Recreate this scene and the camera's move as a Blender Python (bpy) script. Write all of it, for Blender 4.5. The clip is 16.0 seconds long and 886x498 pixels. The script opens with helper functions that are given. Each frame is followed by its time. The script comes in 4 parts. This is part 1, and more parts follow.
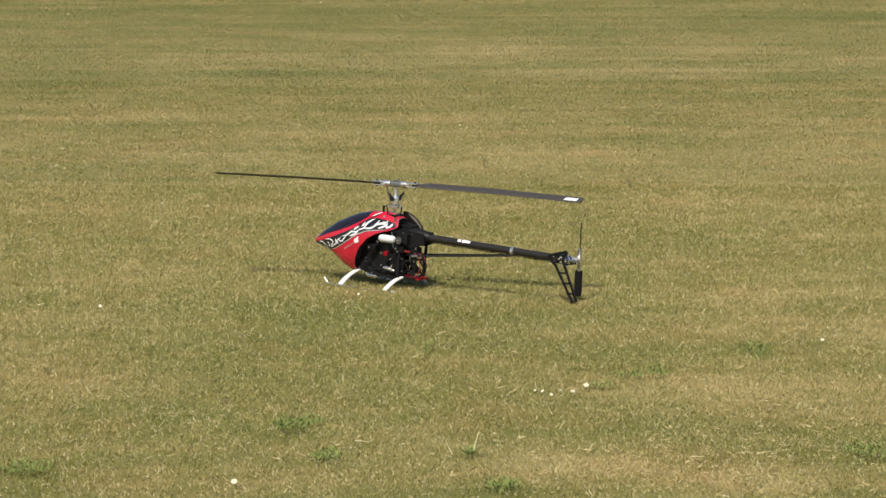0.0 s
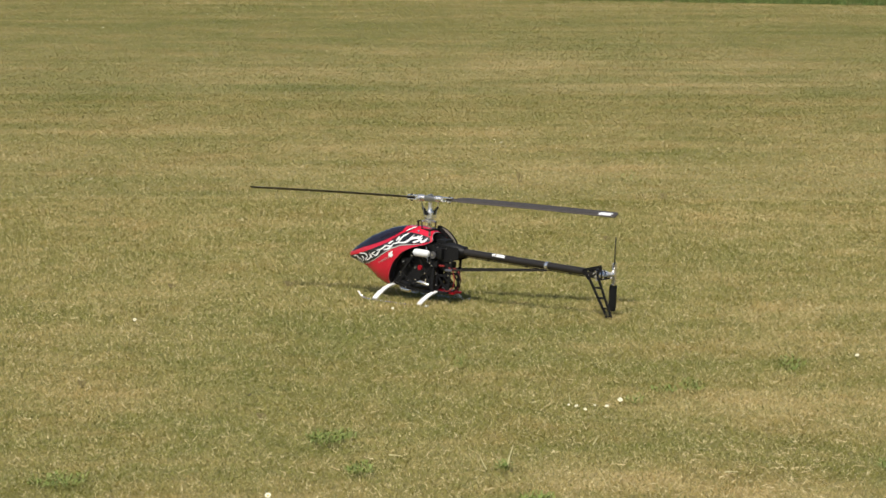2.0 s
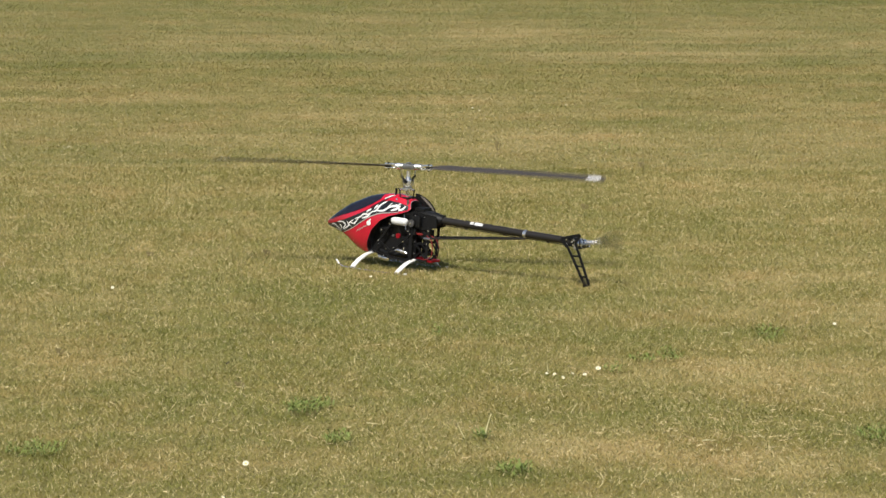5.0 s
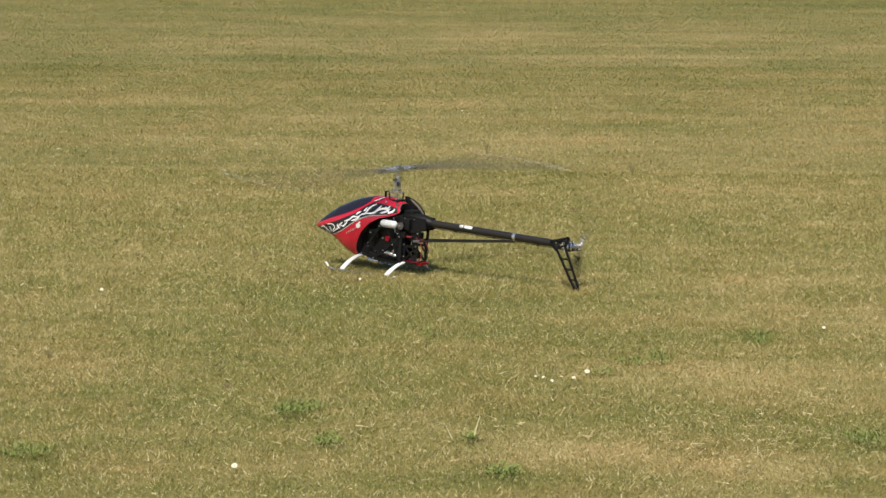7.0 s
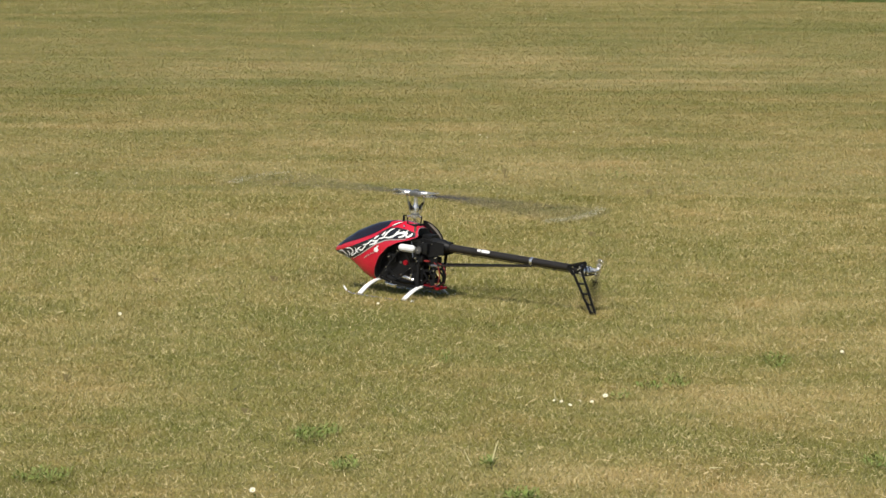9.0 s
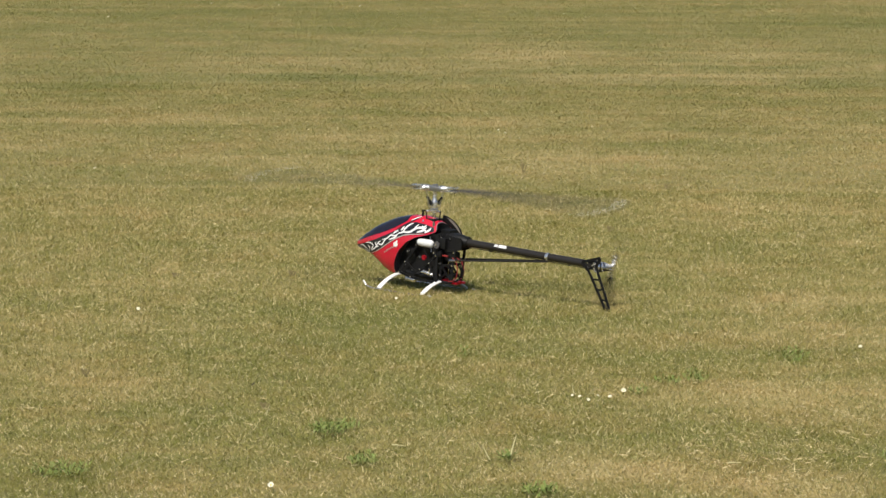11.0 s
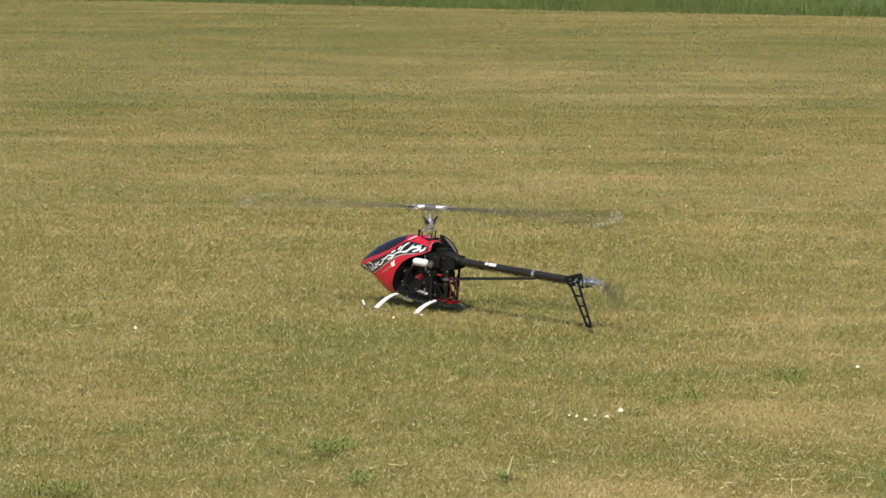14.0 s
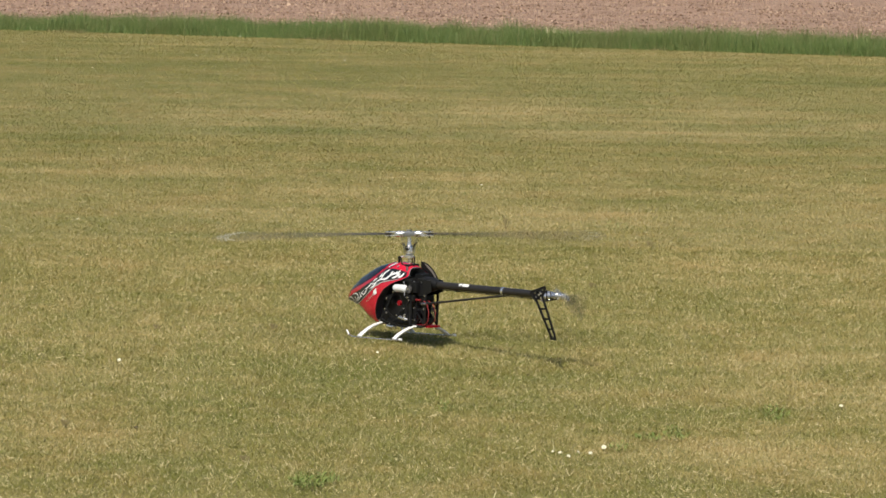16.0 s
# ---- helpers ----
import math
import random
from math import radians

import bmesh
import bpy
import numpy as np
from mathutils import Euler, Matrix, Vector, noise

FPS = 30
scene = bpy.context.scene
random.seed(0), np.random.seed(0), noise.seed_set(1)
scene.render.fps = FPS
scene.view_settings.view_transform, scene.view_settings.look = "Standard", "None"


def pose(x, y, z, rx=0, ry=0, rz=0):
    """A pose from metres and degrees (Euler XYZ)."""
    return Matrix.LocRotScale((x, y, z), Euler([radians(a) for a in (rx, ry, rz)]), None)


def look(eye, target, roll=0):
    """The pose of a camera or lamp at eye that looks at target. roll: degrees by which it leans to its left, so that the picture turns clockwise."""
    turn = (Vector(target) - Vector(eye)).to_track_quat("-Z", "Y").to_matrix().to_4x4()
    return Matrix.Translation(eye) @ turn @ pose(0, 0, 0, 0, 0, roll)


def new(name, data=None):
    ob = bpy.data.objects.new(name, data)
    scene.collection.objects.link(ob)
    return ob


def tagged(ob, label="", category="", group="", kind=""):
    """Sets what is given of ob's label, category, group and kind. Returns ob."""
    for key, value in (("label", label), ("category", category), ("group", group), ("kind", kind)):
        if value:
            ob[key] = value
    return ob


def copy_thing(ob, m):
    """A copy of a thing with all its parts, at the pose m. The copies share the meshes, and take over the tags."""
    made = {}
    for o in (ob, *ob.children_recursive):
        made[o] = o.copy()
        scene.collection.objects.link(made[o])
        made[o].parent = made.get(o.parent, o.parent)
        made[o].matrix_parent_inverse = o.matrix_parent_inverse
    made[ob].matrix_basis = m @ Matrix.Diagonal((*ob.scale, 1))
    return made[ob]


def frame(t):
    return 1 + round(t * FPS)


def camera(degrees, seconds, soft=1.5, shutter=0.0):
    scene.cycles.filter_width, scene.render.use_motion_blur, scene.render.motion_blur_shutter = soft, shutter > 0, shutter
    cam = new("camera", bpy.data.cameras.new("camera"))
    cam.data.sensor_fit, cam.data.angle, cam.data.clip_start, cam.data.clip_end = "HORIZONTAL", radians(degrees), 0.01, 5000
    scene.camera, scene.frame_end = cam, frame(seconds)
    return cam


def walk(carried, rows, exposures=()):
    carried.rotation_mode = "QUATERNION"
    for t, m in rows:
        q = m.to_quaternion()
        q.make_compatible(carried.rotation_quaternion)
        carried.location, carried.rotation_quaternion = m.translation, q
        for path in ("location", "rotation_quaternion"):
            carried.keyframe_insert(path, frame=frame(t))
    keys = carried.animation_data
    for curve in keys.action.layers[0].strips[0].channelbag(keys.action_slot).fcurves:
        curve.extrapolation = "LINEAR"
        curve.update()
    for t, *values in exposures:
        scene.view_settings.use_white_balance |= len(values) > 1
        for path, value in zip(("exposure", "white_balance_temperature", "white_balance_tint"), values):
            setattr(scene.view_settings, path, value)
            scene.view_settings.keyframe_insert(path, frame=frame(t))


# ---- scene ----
EYE = (0.0, -12.7, 1.6)
SECONDS = 16.0

# seconds, pan to the right, tilt down, roll, in degrees
AIM = [
    (0.0, 0.797, 6.651, 0.000),
    (0.5, 0.713, 6.629, 0.134),
    (1.0, 0.338, 6.470, 0.224),
    (1.5, 0.005, 6.306, 0.136),
    (2.0, 0.266, 6.430, 0.073),
    (2.5, 0.518, 6.464, 0.177),
    (3.0, 0.457, 6.691, 0.239),
    (3.5, 0.532, 6.880, 0.626),
    (4.0, 0.620, 7.005, 0.253),
    (4.5, 0.587, 6.957, 0.154),
    (7.0, 0.771, 6.874, 0.350),
    (7.5, 0.748, 7.021, 0.037),
    (8.0, 0.498, 6.820, 0.159),
    (8.5, 0.333, 6.512, 0.113),
    (9.0, 0.490, 6.503, 0.286),
    (9.5, 0.371, 6.553, 0.328),
    (12.0, 0.145, 6.588, 0.253),
    (12.5, 0.178, 6.295, 0.786),
    (13.0, 0.474, 6.262, 0.469),
    (13.5, 0.340, 6.399, 0.006),
    (14.0, 0.249, 6.283, 0.345),
    (14.5, 0.553, 6.069, 0.412),
    (15.0, 0.489, 5.780, 0.774),
    (15.5, 0.475, 5.936, 0.988),
    (16.0, 0.476, 5.740, 0.912),
]


def aim(pan, tilt, roll):
    a, b = radians(pan), radians(tilt)
    ahead = Vector((math.sin(a) * math.cos(b), math.cos(a) * math.cos(b), -math.sin(b)))
    return look(EYE, Vector(EYE) + 10 * ahead, roll)


cam = camera(13.564, SECONDS, soft=1.5, shutter=0.5)
walk(cam, [(t, aim(a, b, r)) for t, a, b, r in AIM], exposures=[(0.0, 0.0), (16.0, 0.0)])

# ---- world and sun ----
TO_SUN = Vector((-0.095, -0.25, 0.355)).normalized()
world = bpy.data.worlds.new("world")
scene.world = world
world.use_nodes = True
wn = world.node_tree.nodes
sky = wn.new("ShaderNodeTexSky")
sky.sky_type, sky.sun_disc = "NISHITA", False
sky.sun_elevation = math.asin(TO_SUN.z)
sky.sun_rotation = math.atan2(TO_SUN.x, TO_SUN.y)
sky.dust_density = 2.0
wn["Background"].inputs["Strength"].default_value = 0.10
world.node_tree.links.new(sky.outputs[0], wn["Background"].inputs["Color"])
sun = new("sun", bpy.data.lights.new("sun", "SUN"))
sun.data.energy, sun.data.angle, sun.data.color = 4.9, radians(0.6), (1.0, 0.95, 0.86)
sun.matrix_world = look(TO_SUN * 50, (0, 0, 0))

# ---- materials ----
EDGE_TURN = math.atan2(-0.349, 1.0)


class Nodes:
    """A small builder of node materials."""

    def __init__(self, name, rough=0.6, metal=0.0):
        self.mat = bpy.data.materials.new(name)
        self.mat.use_nodes = True
        self.tree = self.mat.node_tree
        self.bsdf = self.tree.nodes["Principled BSDF"]
        self.bsdf.inputs["Roughness"].default_value = rough
        self.bsdf.inputs["Metallic"].default_value = metal
        self.coord = self.add("ShaderNodeTexCoord").outputs["Object"]

    def add(self, kind):
        return self.tree.nodes.new(kind)

    def join(self, a, b):
        self.tree.links.new(a, b)

    def mapped(self, scale, turn=0.0):
        m = self.add("ShaderNodeMapping")
        m.inputs["Rotation"].default_value = (0, 0, turn)
        m.inputs["Scale"].default_value = scale
        self.join(self.coord, m.inputs["Vector"])
        return m.outputs[0]

    def noise(self, scale, detail=3.0, rough=0.6, vector=None):
        n = self.add("ShaderNodeTexNoise")
        n.inputs["Scale"].default_value = scale
        n.inputs["Detail"].default_value = detail
        n.inputs["Roughness"].default_value = rough
        self.join(vector or self.coord, n.inputs["Vector"])
        return n.outputs["Fac"]

    def ramp(self, fac, *stops):
        r = self.add("ShaderNodeValToRGB")
        while len(r.color_ramp.elements) < len(stops):
            r.color_ramp.elements.new(0.5)
        for e, (pos, col) in zip(r.color_ramp.elements, stops):
            e.position, e.color = pos, (*col, 1.0)
        self.join(fac, r.inputs[0])
        return r.outputs[0]

    def mix(self, fac, a, b, blend="MIX"):
        m = self.add("ShaderNodeMix")
        m.data_type, m.blend_type = "RGBA", blend
        for socket, value in ((m.inputs[0], fac), (m.inputs[6], a), (m.inputs[7], b)):
            if isinstance(value, (int, float)):
                socket.default_value = value
            elif isinstance(value, tuple):
                socket.default_value = (*value, 1.0)
            else:
                self.join(value, socket)
        return m.outputs[2]

    def value(self, fac, low, high, lo=0.0, hi=1.0):
        m = self.add("ShaderNodeMapRange")
        self.join(fac, m.inputs[0])
        for i, v in enumerate((low, high, lo, hi)):
            m.inputs[i + 1].default_value = v
        return m.outputs[0]

    def tints(self, scale):
        n = self.add("ShaderNodeTexNoise")
        n.inputs["Scale"].default_value = scale
        n.inputs["Detail"].default_value = 3.0
        self.join(self.coord, n.inputs["Vector"])
        return n.outputs["Color"]

    def vector(self, kind, *values):
        m = self.add("ShaderNodeVectorMath")
        m.operation = kind
        for socket, value in zip(m.inputs, values):
            if isinstance(value, tuple):
                socket.default_value = value
            elif value is not None:
                self.join(value, socket)
        return m.outputs["Value" if kind in ("LENGTH", "DISTANCE") else "Vector"]

    def sum(self, a, b):
        m = self.add("ShaderNodeMath")
        self.join(a, m.inputs[0])
        self.join(b, m.inputs[1])
        return m.outputs[0]

    def colour(self, socket):
        if isinstance(socket, tuple):
            self.bsdf.inputs["Base Color"].default_value = (*socket, 1.0)
        else:
            self.join(socket, self.bsdf.inputs["Base Color"])
        return self

    def bump(self, height, strength, distance):
        b = self.add("ShaderNodeBump")
        b.inputs["Strength"].default_value = strength
        b.inputs["Distance"].default_value = distance
        self.join(height, b.inputs["Height"])
        self.join(b.outputs[0], self.bsdf.inputs["Normal"])
        return self

    def island(self):
        return self.add("ShaderNodeNewGeometry").outputs["Random Per Island"]


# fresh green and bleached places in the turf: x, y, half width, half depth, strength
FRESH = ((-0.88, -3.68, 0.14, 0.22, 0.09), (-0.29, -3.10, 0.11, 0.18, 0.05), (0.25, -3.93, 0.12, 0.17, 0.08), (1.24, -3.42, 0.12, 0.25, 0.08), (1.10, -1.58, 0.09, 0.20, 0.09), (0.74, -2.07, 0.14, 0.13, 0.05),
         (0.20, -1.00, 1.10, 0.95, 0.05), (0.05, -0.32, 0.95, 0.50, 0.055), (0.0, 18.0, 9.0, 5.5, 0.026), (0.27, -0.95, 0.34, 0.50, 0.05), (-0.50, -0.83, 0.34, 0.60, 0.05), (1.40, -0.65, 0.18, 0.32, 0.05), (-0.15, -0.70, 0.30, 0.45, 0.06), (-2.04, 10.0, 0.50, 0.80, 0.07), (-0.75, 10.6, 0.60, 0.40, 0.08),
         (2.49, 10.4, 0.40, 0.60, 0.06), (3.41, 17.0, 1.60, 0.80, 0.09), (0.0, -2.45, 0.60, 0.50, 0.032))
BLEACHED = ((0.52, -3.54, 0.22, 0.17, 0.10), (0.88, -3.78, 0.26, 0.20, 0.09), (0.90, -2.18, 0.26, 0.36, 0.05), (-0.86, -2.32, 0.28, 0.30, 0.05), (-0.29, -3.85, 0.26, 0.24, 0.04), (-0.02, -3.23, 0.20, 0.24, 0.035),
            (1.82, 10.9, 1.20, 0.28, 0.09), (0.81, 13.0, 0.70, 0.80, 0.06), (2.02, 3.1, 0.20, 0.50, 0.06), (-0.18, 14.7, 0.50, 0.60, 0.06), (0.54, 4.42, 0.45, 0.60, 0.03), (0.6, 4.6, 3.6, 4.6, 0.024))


def dryness(n):
    """How dry the turf is, 0 to 1: mowing bands, broad patches, small tufts, and the places that stand out."""
    bands = n.noise(1.0, 2.0, 0.5, n.mapped((0.10, 0.55, 1.0), -EDGE_TURN))
    fine = n.noise(1.0, 2.0, 0.6, n.mapped((0.30, 2.6, 1.0), -EDGE_TURN))
    patch = n.noise(1.1, 5.0, 0.62)
    tuft = n.noise(9.0, 4.0, 0.65)
    a = n.mix(0.66, bands, patch)
    b = n.mix(0.30, a, fine)
    c = n.mix(0.32, b, tuft)
    axes = n.add("ShaderNodeSeparateXYZ")
    n.join(n.coord, axes.inputs[0])
    dry = n.sum(c, n.value(axes.outputs[0], -1.6, 1.6, -0.010, 0.010))
    ragged = n.vector("MULTIPLY_ADD", n.tints(5.0), (0.26, 0.30, 0.0), n.vector("ADD", n.coord, (-0.13, -0.15, 0.0)))
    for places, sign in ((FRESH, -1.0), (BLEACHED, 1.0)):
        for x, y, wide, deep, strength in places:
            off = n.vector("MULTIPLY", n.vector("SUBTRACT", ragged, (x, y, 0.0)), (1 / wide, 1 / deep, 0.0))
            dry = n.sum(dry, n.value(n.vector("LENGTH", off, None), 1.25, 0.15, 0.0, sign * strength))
    return dry


def rust(n, tint):
    """Some of the dead leaf has gone reddish."""
    red = n.value(n.noise(2.3, 4.0, 0.65, n.mapped((1.0, 0.8, 1.0), 0.7)), 0.47, 0.66, 0.0, 0.37)
    return n.mix(red, tint, n.mix(1.0, tint, (1.13, 0.90, 0.86), "MULTIPLY"))


def turf_material():
    n = Nodes("turf_soil", 0.9)
    dry = n.value(dryness(n), 0.39, 0.61)
    base = n.ramp(dry, (0.0, (0.150, 0.148, 0.037)), (0.5, (0.212, 0.184, 0.059)), (1.0, (0.300, 0.242, 0.096)))
    speck = n.noise(160.0, 3.0, 0.7)
    base = rust(n, base)
    return n.colour(n.mix(n.value(speck, 0.35, 0.7), n.mix(0.16, base, (0.09, 0.075, 0.03)), base)).bump(speck, 0.5, 0.01).mat


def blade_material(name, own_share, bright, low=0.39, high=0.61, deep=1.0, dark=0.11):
    """Turf blades: own_share of each blade's own tint, the share above bright bleached to straw, and a share of dark
    ones; deep scales the whole colour.
    """
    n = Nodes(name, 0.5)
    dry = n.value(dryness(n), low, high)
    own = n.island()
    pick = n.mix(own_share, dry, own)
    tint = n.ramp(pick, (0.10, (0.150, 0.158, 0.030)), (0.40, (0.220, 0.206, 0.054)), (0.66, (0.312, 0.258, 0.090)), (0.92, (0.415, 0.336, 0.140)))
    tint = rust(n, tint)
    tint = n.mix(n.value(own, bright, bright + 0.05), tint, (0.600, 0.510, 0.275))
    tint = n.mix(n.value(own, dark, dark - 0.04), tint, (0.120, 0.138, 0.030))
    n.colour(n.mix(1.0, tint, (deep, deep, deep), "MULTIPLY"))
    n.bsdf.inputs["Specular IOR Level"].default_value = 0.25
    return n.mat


def leaf_material(name, dark, light, rough=0.5):
    n = Nodes(name, rough)
    n.colour(n.ramp(n.island(), (0.0, dark), (1.0, light)))
    n.bsdf.inputs["Specular IOR Level"].default_value = 0.25
    return n.mat


def verge_material():
    n = Nodes("tall_grass_blades", 0.5)
    fresh = n.ramp(n.island(), (0.0, (0.066, 0.112, 0.028)), (0.86, (0.176, 0.240, 0.070)), (1.0, (0.300, 0.270, 0.120)))
    dull = n.value(n.noise(1.4, 4.0, 0.6), 0.45, 0.68, 0.0, 0.75)
    n.colour(n.mix(dull, fresh, n.mix(0.6, fresh, (0.150, 0.140, 0.050))))
    n.bsdf.inputs["Specular IOR Level"].default_value = 0.25
    return n.mat


def soil_material():
    n = Nodes("ploughed_soil", 0.95)
    big, fine = n.noise(0.7, 4.0, 0.6), n.noise(24.0, 5.0, 0.75)
    base = n.ramp(big, (0.3, (0.335, 0.208, 0.136)), (0.7, (0.46, 0.300, 0.204)))
    return n.colour(n.mix(n.value(fine, 0.35, 0.65), n.mix(0.45, base, (0.12, 0.075, 0.055)), base)).bump(fine, 0.8, 0.05).mat


def paint(name, col, rough=0.3, metal=0.0, coat=0.0, wear=0.12, gloss=0.5):
    n = Nodes(name, rough, metal)
    dirt = n.noise(38.0, 5.0, 0.65)
    dark = tuple(c * (1 - 2.2 * wear) for c in col)
    n.colour(n.mix(n.value(dirt, 0.35, 0.75), col, dark))
    n.bsdf.inputs["Coat Weight"].default_value = coat
    n.bsdf.inputs["Specular IOR Level"].default_value = gloss
    n.join(n.value(n.noise(90.0, 3.0), 0.3, 0.7, rough * 0.8, min(1.0, rough * 1.25)), n.bsdf.inputs["Roughness"])
    return n.mat


def carbon_material():
    n = Nodes("carbon_plate", 0.35)
    w = n.add("ShaderNodeTexChecker")
    w.inputs["Scale"].default_value = 400.0
    w.inputs["Color1"].default_value = (0.006, 0.006, 0.007, 1)
    w.inputs["Color2"].default_value = (0.013, 0.013, 0.014, 1)
    n.join(n.mapped((1, 1, 1), 0.78), w.inputs["Vector"])
    n.bsdf.inputs["Specular IOR Level"].default_value = 0.28
    return n.colour(w.outputs[0]).mat


TURF, SOIL = turf_material(), soil_material()
# far blades lie flatter and catch more sun, so their colour is darkened
BLADES, FAR_BLADES = blade_material("grass_blades", 0.27, 0.86, deep=1.04), blade_material("far_grass_blades_darkened", 0.05, 0.955, 0.36, 0.64, 0.91, 0.012)
TALL = verge_material()
CLOVER = leaf_material("green_leaves", (0.120, 0.180, 0.038), (0.225, 0.265, 0.070))
CLIPPING = leaf_material("straw_clippings", (0.42, 0.31, 0.15), (0.74, 0.62, 0.36), 0.6)
THATCH = leaf_material("dry_thatch", (0.15, 0.13, 0.06), (0.36, 0.29, 0.14), 0.7)
CLODS = leaf_material("soil_clods", (0.190, 0.120, 0.082), (0.500, 0.360, 0.250), 0.95)
STRAW = paint("dry_straw", (0.62, 0.56, 0.30), 0.6)
RED = paint("red_paint", (0.56, 0.011, 0.034), 0.22, 0.0, 0.6, 0.06)
WHITE = paint("white_paint", (0.82, 0.81, 0.79), 0.3, 0.0, 0.3, 0.05)
LINING = paint("canopy_lining", (0.26, 0.26, 0.265), 0.5)
LIT_LINING = paint("lit_lining", (0.20, 0.18, 0.155), 0.4)
PALE = paint("pinstripe_paint", (0.42, 0.40, 0.37), 0.3, 0.0, 0.3)
BLACK = paint("black_paint", (0.012, 0.012, 0.014), 0.3, 0.0, 0.3)
TINT = paint("tinted_window", (0.015, 0.013, 0.022), 0.2, 0.0, 0.25, 0.05, 0.35)
PLASTIC = paint("black_plastic", (0.008, 0.008, 0.008), 0.5, gloss=0.28)
CARBON = carbon_material()
SILVER = paint("polished_aluminium", (0.84, 0.82, 0.79), 0.24, 0.9)
BOOM = paint("boom_tube", (0.022, 0.019, 0.016), 0.36, gloss=0.4)
GREY = paint("grey_plastic", (0.075, 0.072, 0.070), 0.5)
STEEL = paint("dull_steel", (0.42, 0.42, 0.43), 0.38, 1.0)
TANK = paint("milky_plastic", (0.78, 0.79, 0.78), 0.35)
WIRE_RED = paint("red_wire", (0.25, 0.022, 0.020), 0.5)
ANODISED = paint("red_anodised", (0.55, 0.015, 0.03), 0.3, 0.6)
ROTOR = paint("carbon_blade", (0.056, 0.048, 0.042), 0.55, gloss=0.32)
PETAL, POLLEN = paint("white_petal", (0.62, 0.60, 0.46), 0.6, 0.0, 0.0, 0.03), paint("yellow_pollen", (0.70, 0.48, 0.05), 0.8)
DEAD = paint("dead_stems", (0.19, 0.14, 0.065), 0.85)
TUFT = paint("dead_tuft", (0.22, 0.18, 0.075), 0.8)
RUBBER = paint("brown_debris", (0.06, 0.045, 0.025), 0.8)

# ---- mesh helpers ----


def link(name, bm, mats, parent=None, label="", smooth=True):
    me = bpy.data.meshes.new(name)
    bmesh.ops.recalc_face_normals(bm, faces=bm.faces)
    bm.to_mesh(me)
    bm.free()
    for m in mats if isinstance(mats, (list, tuple)) else [mats]:
        me.materials.append(m)
    if smooth:
        me.shade_auto_smooth() if hasattr(me, "shade_auto_smooth") else None
        for p in me.polygons:
            p.use_smooth = True
        me.set_sharp_from_angle(angle=radians(38))
    ob = new(name, me)
    if parent:
        ob.parent = parent
    return tagged(ob, label)


def part(name, bm, material, parent, label=""):
    return link(name, bm, material, parent, label)


def thing(name, label, category, group=""):
    return tagged(new(name), label, category, group)


def box(bm, centre, size, bevel=0.0, turn=None):
    m = Matrix.Translation(centre) @ (turn or Matrix()) @ Matrix.Diagonal((*size, 1))
    made = bmesh.ops.create_cube(bm, size=1.0, matrix=m)["verts"]
    if bevel:
        edges = {e for v in made for e in v.link_edges}
        bmesh.ops.bevel(bm, geom=list(edges), offset=bevel, segments=2, affect="EDGES", profile=0.7)
    return bm


def tube(bm, points, radius, sides=10, caps=True):
    """A round bar along points; radius is a number or one for each point."""
    pts = [Vector(p) for p in points]
    radii = radius if isinstance(radius, (list, tuple)) else [radius] * len(pts)
    rings, side = [], None
    for i, p in enumerate(pts):
        ahead = (pts[min(i + 1, len(pts) - 1)] - pts[max(i - 1, 0)]).normalized()
        ref = side if side else (Vector((0, 0, 1)) if abs(ahead.z) < 0.9 else Vector((1, 0, 0)))
        up = (ref - ahead * ref.dot(ahead)).normalized()
        side = up
        across = ahead.cross(up)
        rings.append([bm.verts.new(p + radii[i] * (math.cos(a) * up + math.sin(a) * across)) for a in (2 * math.pi * k / sides for k in range(sides))])
    for a, b in zip(rings, rings[1:]):
        for k in range(sides):
            bm.faces.new((a[k], a[(k + 1) % sides], b[(k + 1) % sides], b[k]))
    if caps:
        bm.faces.new(rings[0][::-1])
        bm.faces.new(rings[-1])
    return bm


def bar(bm, a, b, width, depth, thick_axis=(0, 1, 0)):
    """A flat bar from a to b: width in the plane across thick_axis, depth along it."""
    a, b, n = Vector(a), Vector(b), Vector(thick_axis).normalized()
    w = (b - a).cross(n).normalized() * width / 2
    d = n * depth / 2
    vs = [bm.verts.new(p) for p in (a - w - d, a + w - d, b + w - d, b - w - d, a - w + d, a + w + d, b + w + d, b - w + d)]
    for f in ((3, 2, 1, 0), (4, 5, 6, 7), (0, 1, 5, 4), (1, 2, 6, 5), (2, 3, 7, 6), (3, 0, 4, 7)):
        bm.faces.new([vs[i] for i in f])
    return bm


def plate(bm, outline, y, thick):
    """A flat plate in the x-z plane with the given outline."""
    lo = [bm.verts.new((x, y - thick / 2, z)) for x, z in outline]
    hi = [bm.verts.new((x, y + thick / 2, z)) for x, z in outline]
    bm.faces.new(lo)
    bm.faces.new(hi[::-1])
    n = len(lo)
    for i in range(n):
        bm.faces.new((lo[i], lo[(i + 1) % n], hi[(i + 1) % n], hi[i]))
    return bm


def disc(bm, centre, radius, thick, axis=(0, 0, 1), sides=24):
    a = Vector(axis).normalized() * thick / 2
    c = Vector(centre)
    return tube(bm, [c - a, c + a], radius, sides)


def lerp(table, x):
    """Smooth reading of a short table of (x, value)."""
    xs, ys = [p[0] for p in table], [p[1] for p in table]
    return float(np.interp(x, xs, ys))


# ---- ground ----


